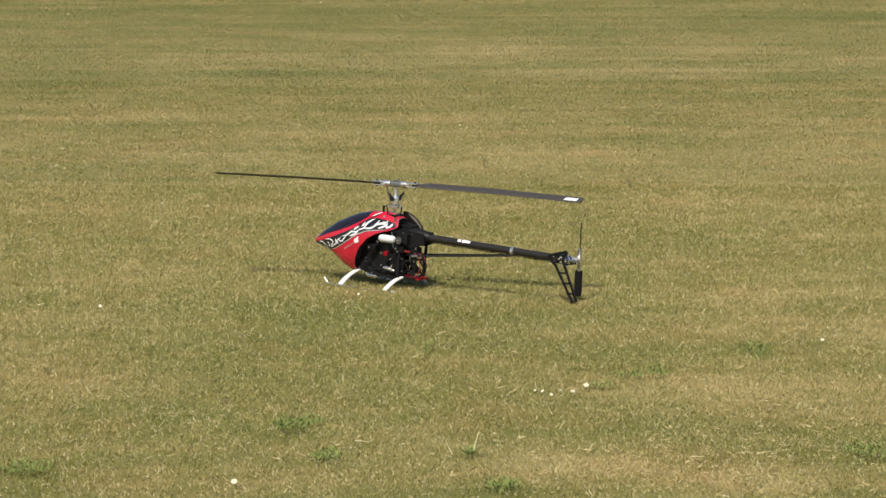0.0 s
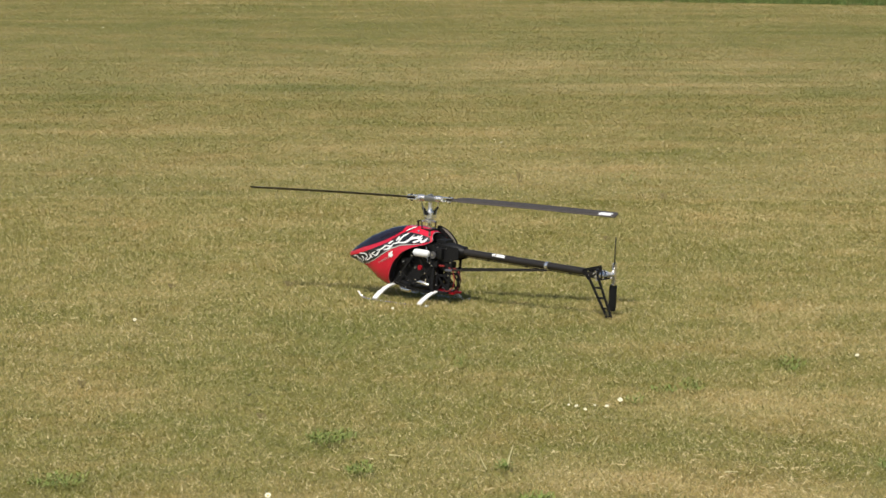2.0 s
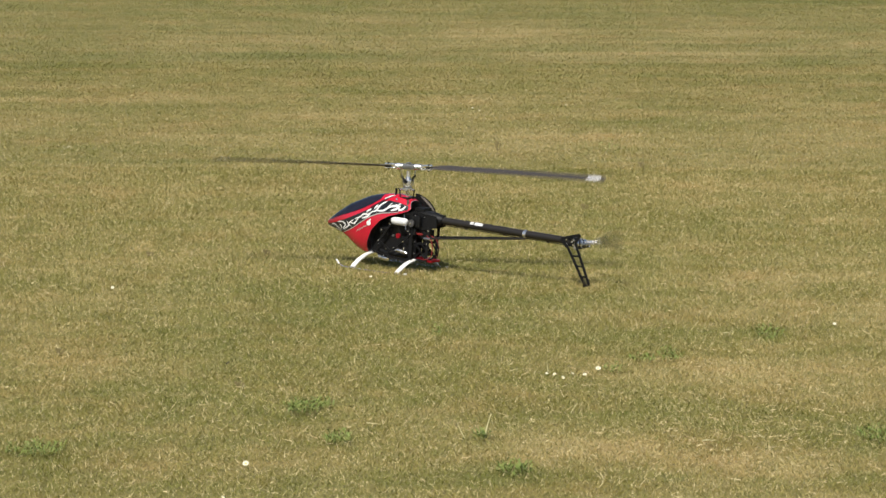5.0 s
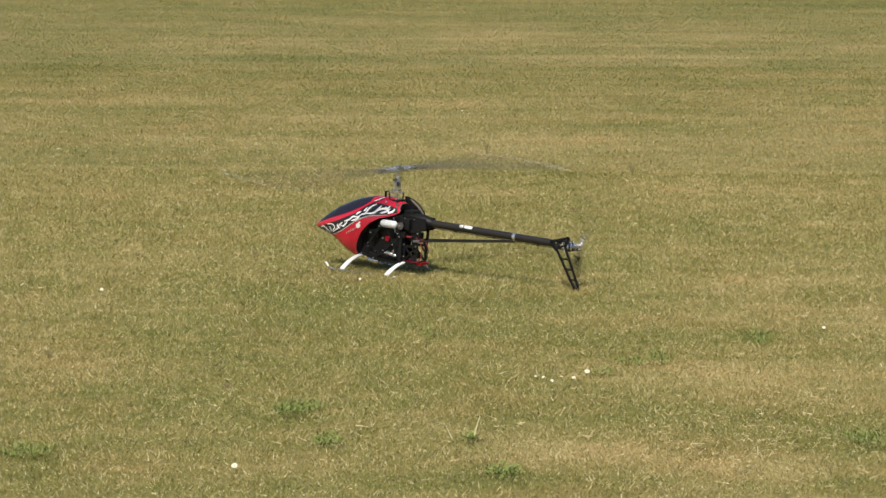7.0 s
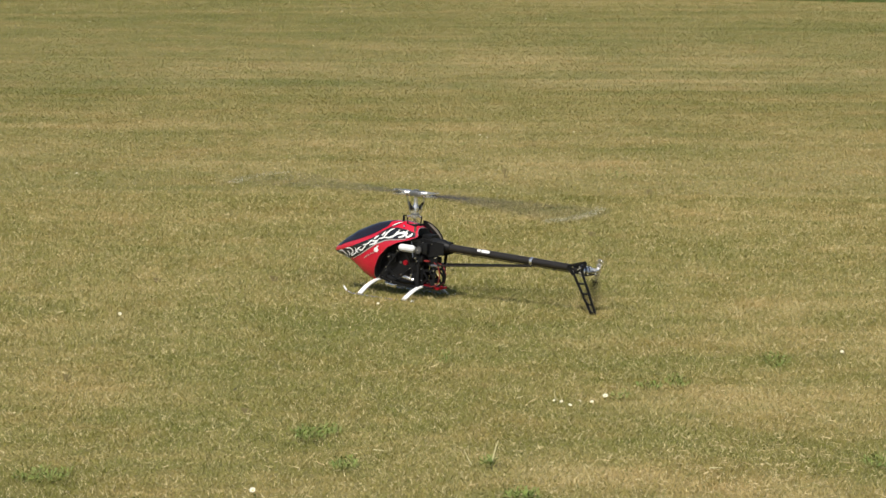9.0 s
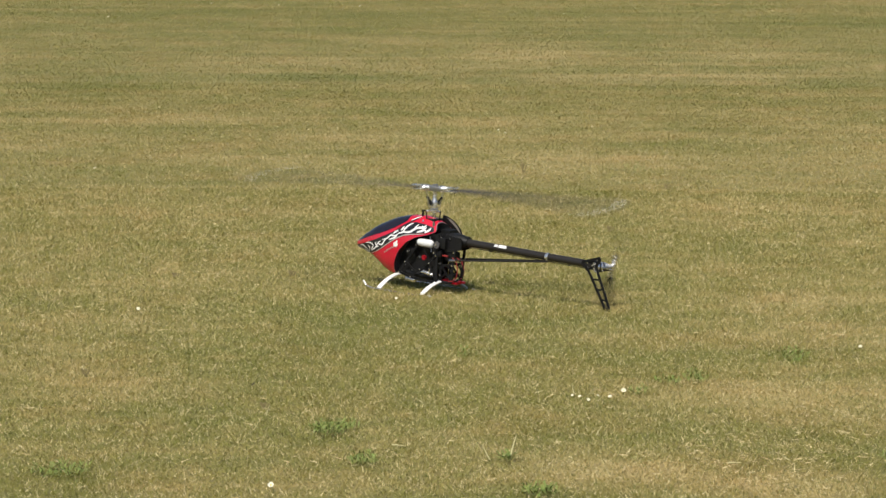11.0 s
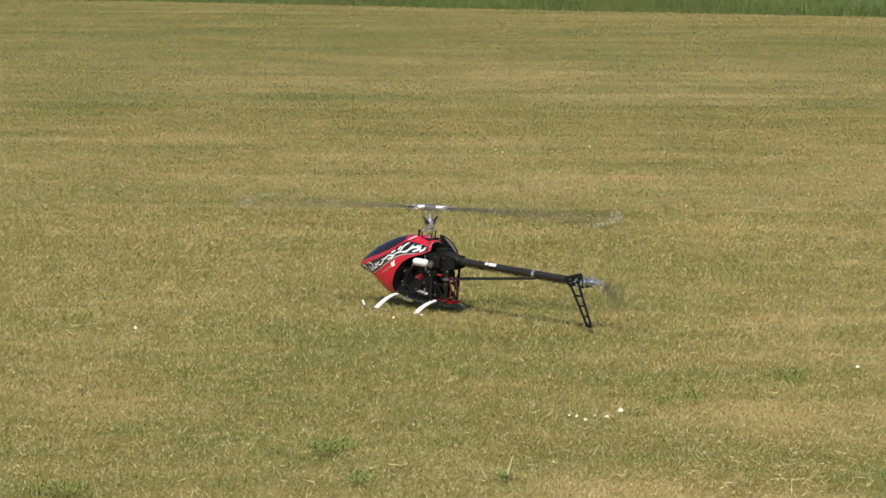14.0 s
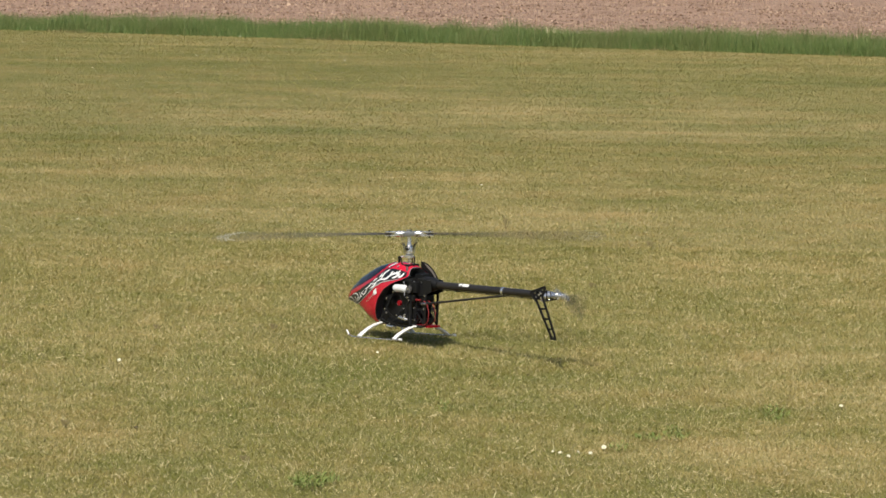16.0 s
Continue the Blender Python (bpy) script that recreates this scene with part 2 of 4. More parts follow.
def wave(x, y):
    return 0.003 * noise.noise((x * 0.35, y * 0.35, 0.0)) + 0.0015 * noise.noise((x * 1.7, y * 1.7, 3.0))


EDGE_Y, EDGE_SLOPE = 23.05, -0.349


def sheet(name, xs, ys, height, material):
    """A grid over xs and ys; height(x, y) gives z."""
    co = [(x, y, height(x, y)) for y in ys for x in xs]
    nx = len(xs)
    faces = [(j * nx + i, j * nx + i + 1, (j + 1) * nx + i + 1, (j + 1) * nx + i) for j in range(len(ys) - 1) for i in range(nx - 1)]
    me = bpy.data.meshes.new(name)
    me.from_pydata(co, [], faces)
    me.materials.append(material)
    for p in me.polygons:
        p.use_smooth = True
    return new(name, me)


def build_ground():
    near_x = list(np.arange(-8, 8.01, 0.2))
    near_y = list(np.arange(-14, 30.01, 0.25))
    xs = [-2500, -600, -150, -40, -15] + near_x + [15, 40, 150, 600, 2500]
    ys = [-2500, -600, -150, -40, -20] + near_y + [45, 80, 150, 600, 2500]
    g = sheet("ground", xs, ys, lambda x, y: wave(x, y) - 0.012 if abs(x) < 9 and -15 < y < 31 else -0.012, TURF)
    tagged(g, "dry mown grass turf of a flying field", "grass field", kind="structure")


def shard_mesh(name, base, tip, width, side, material, label, category):
    """One triangle for each blade: base and tip points, width across side."""
    n = len(base)
    co = np.empty((n, 3, 3), np.float32)
    half = (side * width[:, None] / 2)
    co[:, 0], co[:, 1], co[:, 2] = base - half, base + half, tip
    me = bpy.data.meshes.new(name)
    me.vertices.add(3 * n)
    me.vertices.foreach_set("co", co.ravel())
    me.loops.add(3 * n)
    me.loops.foreach_set("vertex_index", np.arange(3 * n, dtype=np.int32))
    me.polygons.add(n)
    me.polygons.foreach_set("loop_start", np.arange(0, 3 * n, 3, dtype=np.int32))
    me.update(calc_edges=True)
    me.materials.append(material)
    ob = new(name, me)
    return tagged(ob, label, category, kind="stuff")


def lean(rng, n, low, high):
    """Random unit leans: the share of the blade's length that goes sideways."""
    a = rng.uniform(0, 2 * np.pi, n)
    s = rng.uniform(low, high, n)
    return np.c_[np.cos(a) * s, np.sin(a) * s, np.sqrt(1 - s * s)]


# length and width of the grass blades along the field
LENGTHS = ((-5.0, 0.0125), (-2.0, 0.0135), (-0.8, 0.0165), (0.8, 0.0165), (2.5, 0.0145), (6.0, 0.0125), (10.0, 0.0105), (15.0, 0.0088))
WIDTHS = ((-5.0, 0.0015), (-1.5, 0.0015), (1.0, 0.0016), (6.0, 0.0023), (12.0, 0.0034), (18.0, 0.0040))


def lerp_all(table, x):
    return np.interp(x, [a for a, _ in table], [b for _, b in table])


def build_turf():
    rng = np.random.default_rng(4)
    base, size, wide = [], [], []
    for y0, y1, density in ((-5.2, -1.5, 38000), (-1.5, 3.5, 27000), (3.5, 10.0, 12000), (10.0, 24.6, 6500)):
        half = 0.145 * (y1 + 12.7) + 0.2
        n = int(density * 2 * half * (y1 - y0))
        x, y = rng.uniform(-half, half, n), rng.uniform(y0, y1, n)
        keep = (np.abs(x) < 0.145 * (y + 12.7) + 0.2) & (y < EDGE_Y + EDGE_SLOPE * x + 0.1)
        x, y = x[keep], y[keep]
        base.append(np.c_[x, y, np.full(len(x), -0.009)])
        long = np.where(rng.random(len(x)) < 0.05, rng.uniform(1.4, 2.2, len(x)), rng.uniform(0.5, 1.15, len(x)))
        size.append(lerp_all(LENGTHS, y) * long)
        wide.append(lerp_all(WIDTHS, y) * rng.uniform(0.6, 1.5, len(x)))
    base, size, wide = np.concatenate(base), np.concatenate(size), np.concatenate(wide)
    n = len(base)
    d = np.where((base[:, 1] > rng.uniform(3.0, 14.0, n))[:, None], lean(rng, n, 0.62, 0.995), lean(rng, n, 0.45, 0.995))
    even = 0.6 * np.clip((base[:, 1] - 2.0) / 8.0, 0, 1)[:, None]
    side = np.cross(d, rng.normal(size=(n, 3)) * (1 - even) + np.array([0, 0, 1.6]) * even)
    side /= np.linalg.norm(side, axis=1)[:, None]
    tip = base + d * size[:, None]
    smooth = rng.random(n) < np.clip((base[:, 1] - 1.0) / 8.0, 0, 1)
    for name, pick, mat, label in (("turf_grass", ~smooth, BLADES, "short mown grass, part green and part straw-dry"), ("far_turf_grass", smooth, FAR_BLADES, "evenly mown olive grass in faint mowing bands, its colour darkened against the sun it catches")):
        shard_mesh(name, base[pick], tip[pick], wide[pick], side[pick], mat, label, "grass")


def build_clippings():
    """Dry straws lying about on the turf, thickest on a worn patch."""
    rng = np.random.default_rng(21)
    n = 3600
    x, y = rng.uniform(-2.2, 2.2, n), rng.uniform(-5.0, 3.0, n)
    m = 420
    x = np.r_[x, rng.normal(0.92, 0.20, m), rng.normal(0.30, 0.10, 60)]
    y = np.r_[y, rng.normal(-3.45, 0.28, m), rng.normal(-3.2, 0.15, 60)]
    n = len(x)
    base = np.c_[x, y, rng.uniform(-0.001, 0.004, n)]
    a = rng.uniform(0, 2 * np.pi, n)
    up = rng.uniform(-0.05, 0.30, n)
    d = np.c_[np.cos(a), np.sin(a), up]
    side = np.cross(d, np.array([0, 0, 1.0]) + rng.normal(size=(n, 3)) * 0.4)
    side /= np.linalg.norm(side, axis=1)[:, None]
    shard_mesh("straw_clippings", base, base + d * rng.uniform(0.012, 0.040, n)[:, None], rng.uniform(0.0012, 0.0026, n), side, CLIPPING, "scattered dry straw clippings on the turf", "straw")


def build_verge():
    rng = np.random.default_rng(9)
    n = 240000
    x = rng.uniform(-7.5, 7.5, n)
    back = rng.beta(1.1, 1.3, n) * 1.5
    ragged = np.array([0.10 * noise.noise((a * 1.1, 0.0, 8.0)) + 0.07 * noise.noise((a * 5.0, 0.0, 4.0)) for a in x])
    y = EDGE_Y + EDGE_SLOPE * x + ragged + back
    clump = np.array([0.76 + 0.42 * noise.noise((a * 0.9, b * 0.9, 5.0)) + 0.40 * noise.noise((a * 3.6, b * 3.6, 3.0)) for a, b in zip(x, y)])
    base = np.c_[x, y, np.full(n, -0.012)]
    d = lean(rng, n, 0.05, 0.92)
    side = np.cross(d, rng.normal(size=(n, 3)))
    side /= np.linalg.norm(side, axis=1)[:, None]
    size = 0.185 * clump * rng.uniform(0.30, 1.40, n) * np.clip(0.35 + back / 0.28, 0, 1)
    shard_mesh("tall_grass", base, base + d * size[:, None], 0.0036 * rng.uniform(0.5, 1.6, n), side, TALL, "uncut tall green grass verge along the field's edge", "tall grass")
    # dry thatch along the mown edge
    n = 9000
    x = rng.uniform(-7.5, 7.5, n)
    thick = np.array([noise.noise((a * 1.6, 2.0, 1.0)) for a in x])
    x = x[thick > 0.22]
    n = len(x)
    base = np.c_[x, EDGE_Y + EDGE_SLOPE * x + rng.normal(0.02, 0.06, n), np.full(n, -0.010)]
    d = lean(rng, n, 0.5, 0.99)
    side = np.cross(d, rng.normal(size=(n, 3)))
    side /= np.linalg.norm(side, axis=1)[:, None]
    shard_mesh("dry_thatch", base, base + d * rng.uniform(0.015, 0.05, n)[:, None], rng.uniform(0.003, 0.006, n), side, THATCH, "dull dry thatch along the mown edge of the verge", "dry grass")


def build_plough():
    turn = EDGE_TURN

    def relief(u, v):
        return 0.012 + 0.014 * noise.noise((u * 2.2, v * 2.2, 1.0)) + 0.013 * noise.noise((u * 7, v * 5, 2.0)) + 0.006 * noise.noise((u * 17, v * 12, 6.0)) + 0.008 * math.sin(v * 7.5)

    us = [-1500, -300, -60, -12] + list(np.arange(-8, 8.01, 0.05)) + [12, 60, 300, 1500]
    vs = list(np.arange(1.2, 15.01, 0.09)) + [25, 60, 300, 1500]
    field = sheet("ploughed_field", us, vs, lambda u, v: relief(u, v) if abs(u) < 8.1 and v < 15.1 else 0.02, SOIL)
    field.matrix_world = Matrix.Translation((0, EDGE_Y, 0)) @ Matrix.Rotation(turn, 4, "Z")
    tagged(field, "bare ploughed pinkish brown soil beyond the grass", "ploughed field", kind="structure")
    rng = np.random.default_rng(12)
    n = 90000
    u, v = rng.uniform(-9, 9, n), rng.uniform(1.3, 14, n)
    d = lean(rng, n, 0.3, 0.98)
    side = np.cross(d, rng.normal(size=(n, 3)))
    side /= np.linalg.norm(side, axis=1)[:, None]
    size = rng.uniform(0.005, 0.026, n) * np.where(rng.random(n) < 0.03, 1.5, 1.0)
    base = np.c_[u, v, np.full(n, 0.01)]
    clods = shard_mesh("soil_clods", base, base + d * size[:, None], size * 1.3, side, CLODS, "broken clods of dry brown soil", "soil clods")
    clods.matrix_world = field.matrix_world.copy()


build_ground()
build_turf()
build_clippings()
build_verge()
build_plough()

# ---- small things in the turf ----


def daisy():
    """One daisy 18 mm across on a short stem, facing up and a little towards the light."""
    ob = thing("daisy", "small white daisy with yellow centre in the grass", "daisy", "daisies in the grass")
    part("stem", tube(bmesh.new(), [(0, 0, -0.012), (0.001, 0, 0.003), (0, -0.002, 0.010)], 0.0009, 6), CLOVER, ob, "thin green stem")
    turn = Matrix.Translation((0, -0.002, 0.010)) @ Matrix.Rotation(radians(38), 4, "X")
    bm = bmesh.new()
    for k in range(15):
        a = 2 * math.pi * k / 15
        r = Matrix.Rotation(a, 4, "Z")
        vs = [bm.verts.new(turn @ r @ Vector(p)) for p in ((0.0025, -0.0010, 0.0005), (0.0065, -0.0018, 0.0018), (0.0098, 0, 0.0022), (0.0065, 0.0018, 0.0018), (0.0025, 0.0010, 0.0005))]
        bm.faces.new(vs)
    part("petals", bm, PETAL, ob, "white petals")
    bm = bmesh.new()
    bmesh.ops.create_icosphere(bm, subdivisions=1, radius=0.0032, matrix=turn @ Matrix.Diagonal((1, 1, 0.6, 1)))
    part("centre", bm, POLLEN, ob, "yellow centre")
    return ob


def build_daisies():
    first = daisy()
    first.matrix_basis = pose(0.546, -2.36, 0)
    first.scale = (0.85, 0.85, 0.85)
    rng = random.Random(3)
    near = ((0.400, -2.355), (0.423, -2.376), (0.469, -2.356), (0.503, -2.388), (0.440, -2.44), (-0.376, -3.795), (-0.108, -0.256), (-0.416, -4.22), (-0.549, -4.275), (-0.580, -4.289))
    mid = ((0.844, 6.80), (0.353, 6.56), (0.385, 6.42), (1.69, 15.25), (1.74, 15.2), (1.314, -1.38), (-1.53, 4.35), (-0.95, -0.55))
    far = ((-4.0, 23.8), (-3.25, 20.1), (-2.75, 23.2), (-2.3, 23.5), (-2.05, 22.9), (-1.7, 23.6), (-1.5, 22.6), (-2.2, 21.8), (-1.9, 19.7), (-1.3, 19.4), (-0.6, 19.2), (0.7, 22.2), (0.95, 21.3), (1.5, 21.0), (2.2, 20.5), (3.7, 20.3), (4.2, 19.4), (-3.6, 21.6), (-3.0, 18.6), (-1.1, 20.9), (0.2, 23.1), (-2.6, 17.4), (1.1, 18.2), (2.9, 22.3))
    for group, scale in ((near, 0.62), (mid, 0.65), (far, 0.72)):
        for x, y in group:
            k = 0.88 if (x, y) in ((-0.376, -3.795), (-0.580, -4.289)) else scale * rng.uniform(0.65, 1.1)
            ob = copy_thing(first, pose(x, y - 0.07, 0, rng.uniform(-25, 10), rng.uniform(-30, 30), rng.uniform(-40, 40)))
            ob.scale = (k, k, k)


def rosette(x, y, wide, deep, count, seed, tall=0.018):
    """A flat clump of broad green leaves."""
    rng = random.Random(seed)
    bm = bmesh.new()
    for _ in range(round(1.5 * count)):
        a, d = rng.uniform(0, 6.283), math.sqrt(rng.random())
        c = Vector((0.8 * wide * d * math.cos(a), deep * d * math.sin(a), rng.uniform(-0.006, 0.006)))
        b = rng.uniform(0, 6.283)
        out, up = Vector((math.cos(b), math.sin(b), 0)), rng.uniform(0.3, 0.9) * tall
        w = rng.uniform(0.0010, 0.0022)
        across = Vector((-out.y, out.x, 0)) * w
        l = rng.uniform(0.010, 0.026)
        vs = [bm.verts.new(p) for p in (c, c + out * l * 0.55 + across + Vector((0, 0, up * 0.8)), c + out * l + Vector((0, 0, up)), c + out * l * 0.55 - across + Vector((0, 0, up * 0.8)))]
        bm.faces.new(vs)
    ob = thing("green_weed", "", "")
    tagged(part("leaves", bm, CLOVER, ob), kind="stuff")
    tagged(ob, "low clump of fresh green leaves in the dry turf", "weed", "green weeds in the turf")
    ob.location = (x, y, 0)


def build_weeds():
    for i, (x, y, w, d, c) in enumerate(((-0.265, -3.008, 0.060, 0.10, 170), (-0.215, -2.93, 0.04, 0.06, 50), (0.769, -2.05, 0.045, 0.10, 70), (0.68, -2.13, 0.05, 0.06, 45), (-0.165, -3.47, 0.045, 0.08, 90),
                                         (1.099, -1.62, 0.05, 0.16, 60), (0.266, -3.90, 0.05, 0.08, 110), (-0.909, -3.638, 0.09, 0.10, 130), (1.209, -3.422, 0.08, 0.12, 130), (0.20, -3.42, 0.025, 0.05, 60),
                                         (0.59, -2.33, 0.03, 0.06, 30), (0.10, -1.6, 0.03, 0.12, 25), (0.95, 4.4, 0.09, 0.3, 30))):
        rosette(x, y, w, d, c, 30 + i)


# small dead tufts: x, y, height
TUFTS = ((-0.895, 0.313, 0.012), (0.428, 4.32, 0.040), (-0.487, 0.382, 0.012), (1.04, 3.55, 0.016), (0.71, 1.87, 0.012), (-1.00, -1.99, 0.010), (-0.452, -2.60, 0.009))


def build_straws():
    stalk = thing("straw_stalk", "single dry pale straw standing in the turf", "straw", "dry straws in the turf")
    part("stem", tube(bmesh.new(), [(0, 0, -0.01), (0.006, 0, 0.020), (0.016, 0.002, 0.056)], [0.0030, 0.0024, 0.0008], 6), STRAW, stalk, "pale dry stem")
    stalk.matrix_basis = pose(0.205, -3.41, 0)
    for x, y, z, rx, ry, rz, k in ((0.150, -3.43, 0, 0, -40, 0, 0.7), (0.30, -2.42, 0.012, 0, 62, 15, 0.6), (0.44, -3.05, 0, 0, 20, 10, 0.5), (0.405, -2.335, 0, 0, -20, 0, 0.5), (-0.02, -2.6, 0.01, 0, -70, 40, 0.7),
                                   (-0.44, -2.75, 0, 0, 5, 0, 0.5), (0.96, -1.66, 0.01, 0, 75, 10, 0.6), (0.75, -3.55, 0.012, 0, 80, 20, 0.9), (0.90, -3.5, 0.01, 0, -70, 0, 0.6), (-0.09, -3.3, 0.012, 0, 78, -20, 0.8), (-0.55, -3.2, 0.01, 0, 70, 60, 0.6)):
        ob = copy_thing(stalk, pose(x, y, z, rx, ry, rz))
        k *= 0.65 if z else 0.9
        ob.scale = (k, k, k)
    for x, y, h in TUFTS:
        bm = bmesh.new()
        for k in range(5):
            a = k * 1.3
            bar(bm, (0.006 * math.cos(a), 0.006 * math.sin(a), -0.01), (0.014 * math.cos(a * 2), 0.01 * math.sin(a), h * (0.6 + 0.1 * k)), 0.005, 0.004)
        ob = link("dead_tuft", bm, TUFT, None, smooth=False)
        ob.location = (x, y, 0)
        tagged(ob, "small dull brown dead tuft in the turf", "dead tuft", "dead tufts in the turf")


def build_moth():
    ob = thing("moth", "small brown moth fluttering low over the grass", "moth")
    part("body", tube(bmesh.new(), [(-0.005, 0, 0), (-0.001, 0, 0.0005), (0.003, 0, 0.0008), (0.005, 0, 0.0008)], [0.0008, 0.0016, 0.0014, 0.0006], 8), RUBBER, ob, "dark brown body")
    for s in (1, -1):
        bm = bmesh.new()
        vs = [bm.verts.new(p) for p in ((0.003, s * 0.001, 0.001), (0.005, s * 0.009, 0.005), (0.001, s * 0.010, 0.006), (-0.004, s * 0.007, 0.004), (-0.004, s * 0.001, 0.001))]
        bm.faces.new(vs)
        made = bmesh.ops.extrude_face_region(bm, geom=bm.faces[:])["geom"]
        bmesh.ops.translate(bm, verts=[v for v in made if isinstance(v, bmesh.types.BMVert)], vec=(0, 0, 0.0004))
        part("wing", bm, RUBBER, ob, "brown wing")
    return ob


def build_verge_plants():
    """Dead stems and a pale dry tussock that stand in the tall grass."""
    for x, y, high, wide, count, mat, name, label, seed in ((4.26, 23.1, 0.26, 0.10, 14, DEAD, "dead_weed", "dead brown weed stems standing in the tall grass", 1), (1.30, 23.15, 0.16, 0.07, 22, STRAW, "dry_tussock", "pale dry grass tussock in the green verge", 2),
                                                            (2.55, 22.85, 0.28, 0.03, 4, DEAD, "dead_weed", "dead brown weed stems standing in the tall grass", 3)):
        rng = random.Random(seed)
        ob = thing(name, label, "dead plant")
        for _ in range(count):
            a, l = rng.uniform(0, 6.283), rng.uniform(0.2, 1.0)
            dx, dy = wide * l * math.cos(a), wide * l * math.sin(a)
            h = high * rng.uniform(0.55, 1.0)
            part("stem", tube(bmesh.new(), [(dx * 0.3, dy * 0.3, -0.01), (dx * 0.6, dy * 0.6, h * 0.6), (dx, dy, h)], [0.004, 0.003, 0.0012], 5), mat, ob)
        ob.location = (x, y, 0)


build_verge_plants()
moth = build_moth()
build_daisies()
build_weeds()
build_straws()

# ---- the model helicopter: x ahead, y to its left, z up, origin on the ground under the mast ----
HUB_Z, BOOM_Z = 0.350, 0.183
TAIL_HUB = (-0.744, -0.050, 0.180)

TOP = [(-0.06, 0.232), (-0.03, 0.246), (0.03, 0.253), (0.08, 0.248), (0.118, 0.240), (0.15, 0.231), (0.18, 0.219), (0.232, 0.195), (0.285, 0.161), (0.316, 0.138), (0.332, 0.128), (0.338, 0.121), (0.341, 0.114)]
CHIN = [(-0.06, 0.05), (0.13, 0.029), (0.16, 0.033), (0.19, 0.044), (0.225, 0.067), (0.26, 0.086), (0.30, 0.099), (0.332, 0.104), (0.338, 0.108), (0.341, 0.113)]
HALF = [(-0.06, 0.056), (0.03, 0.063), (0.12, 0.063), (0.18, 0.057), (0.233, 0.047), (0.288, 0.033), (0.316, 0.021), (0.332, 0.012), (0.338, 0.007), (0.341, 0.001)]
HEM = [(-0.06, 0.222), (-0.045, 0.207), (-0.02, 0.196), (0.0, 0.190), (0.028, 0.181), (0.067, 0.160), (0.101, 0.124), (0.121, 0.083), (0.136, 0.030)]


def canopy_point(x, a, grow=0.0):
    """A point of the canopy's skin at x; a runs from 0 at the top to pi at the chin, to either side."""
    top, chin, half = lerp(TOP, x), lerp(CHIN, x), lerp(HALF, x)
    mid = chin + 0.50 * (top - chin)
    h = (top - mid if math.cos(a) > 0 else mid - chin) + grow
    y = (half + grow) * math.copysign(abs(math.sin(a)) ** 0.85, math.sin(a))
    z = mid + h * math.copysign(abs(math.cos(a)) ** 0.9, math.cos(a))
    if x < 0:
        x *= lerp([(0.215, 1.0), (0.252, 0.45)], z)
    return Vector((x, y, z))


def skin_angle(x, z):
    """The angle a at which the skin at x has the height z."""
    top, chin = lerp(TOP, x), lerp(CHIN, x)
    mid = chin + 0.50 * (top - chin)
    c = (z - mid) / (top - mid) if z > mid else (z - mid) / (mid - chin)
    c = max(-1.0, min(1.0, c))
    return math.acos(math.copysign(abs(c) ** (1 / 0.9), c))


def hem_angle(x):
    return math.pi if x >= 0.136 else skin_angle(x, lerp(HEM, x))


def skin(bm, xs, lo, hi, steps, grow):
    """A patch of the skin: lo(x) and hi(x) give the range of a."""
    rows = [[bm.verts.new(canopy_point(x, lo(x) + (hi(x) - lo(x)) * k / steps, grow)) for k in range(steps + 1)] for x in xs]
    for a, b in zip(rows, rows[1:]):
        for k in range(steps):
            bm.faces.new((a[k], a[k + 1], b[k + 1], b[k]))
    return bm


def ribbon(bm, points, width, grow, side=1):
    """A painted band on the canopy: points (x, z) of its middle line, tapering at both ends."""
    n, rows = len(points), []
    for i, (x, z) in enumerate(points):
        w = width * math.sin(math.pi * (0.08 + 0.88 * i / (n - 1))) ** 0.7
        (xa, za), (xb, zb) = points[max(i - 1, 0)], points[min(i + 1, n - 1)]
        t = Vector((xb - xa, zb - za)).normalized()
        rows.append([bm.verts.new(canopy_point(x - t.y * s, side * skin_angle(x - t.y * s, z + t.x * s), grow)) for s in (-w / 2, 0, w / 2)])
    for a, b in zip(rows, rows[1:]):
        for k in (0, 1):
            bm.faces.new((a[k], a[k + 1], b[k + 1], b[k]))
    return bm


# upper and lower edge of the dark stripe on the canopy's flank
STRIPE_TOP = [(-0.045, 0.221), (0.0, 0.228), (0.040, 0.231), (0.065, 0.225), (0.113, 0.196), (0.165, 0.171), (0.22, 0.147), (0.29, 0.122), (0.333, 0.112)]
STRIPE_FOOT = [(-0.045, 0.209), (-0.006, 0.199), (0.053, 0.190), (0.077, 0.185), (0.11, 0.171), (0.148, 0.148), (0.184, 0.124), (0.22, 0.106), (0.26, 0.094), (0.30, 0.101), (0.333, 0.106)]

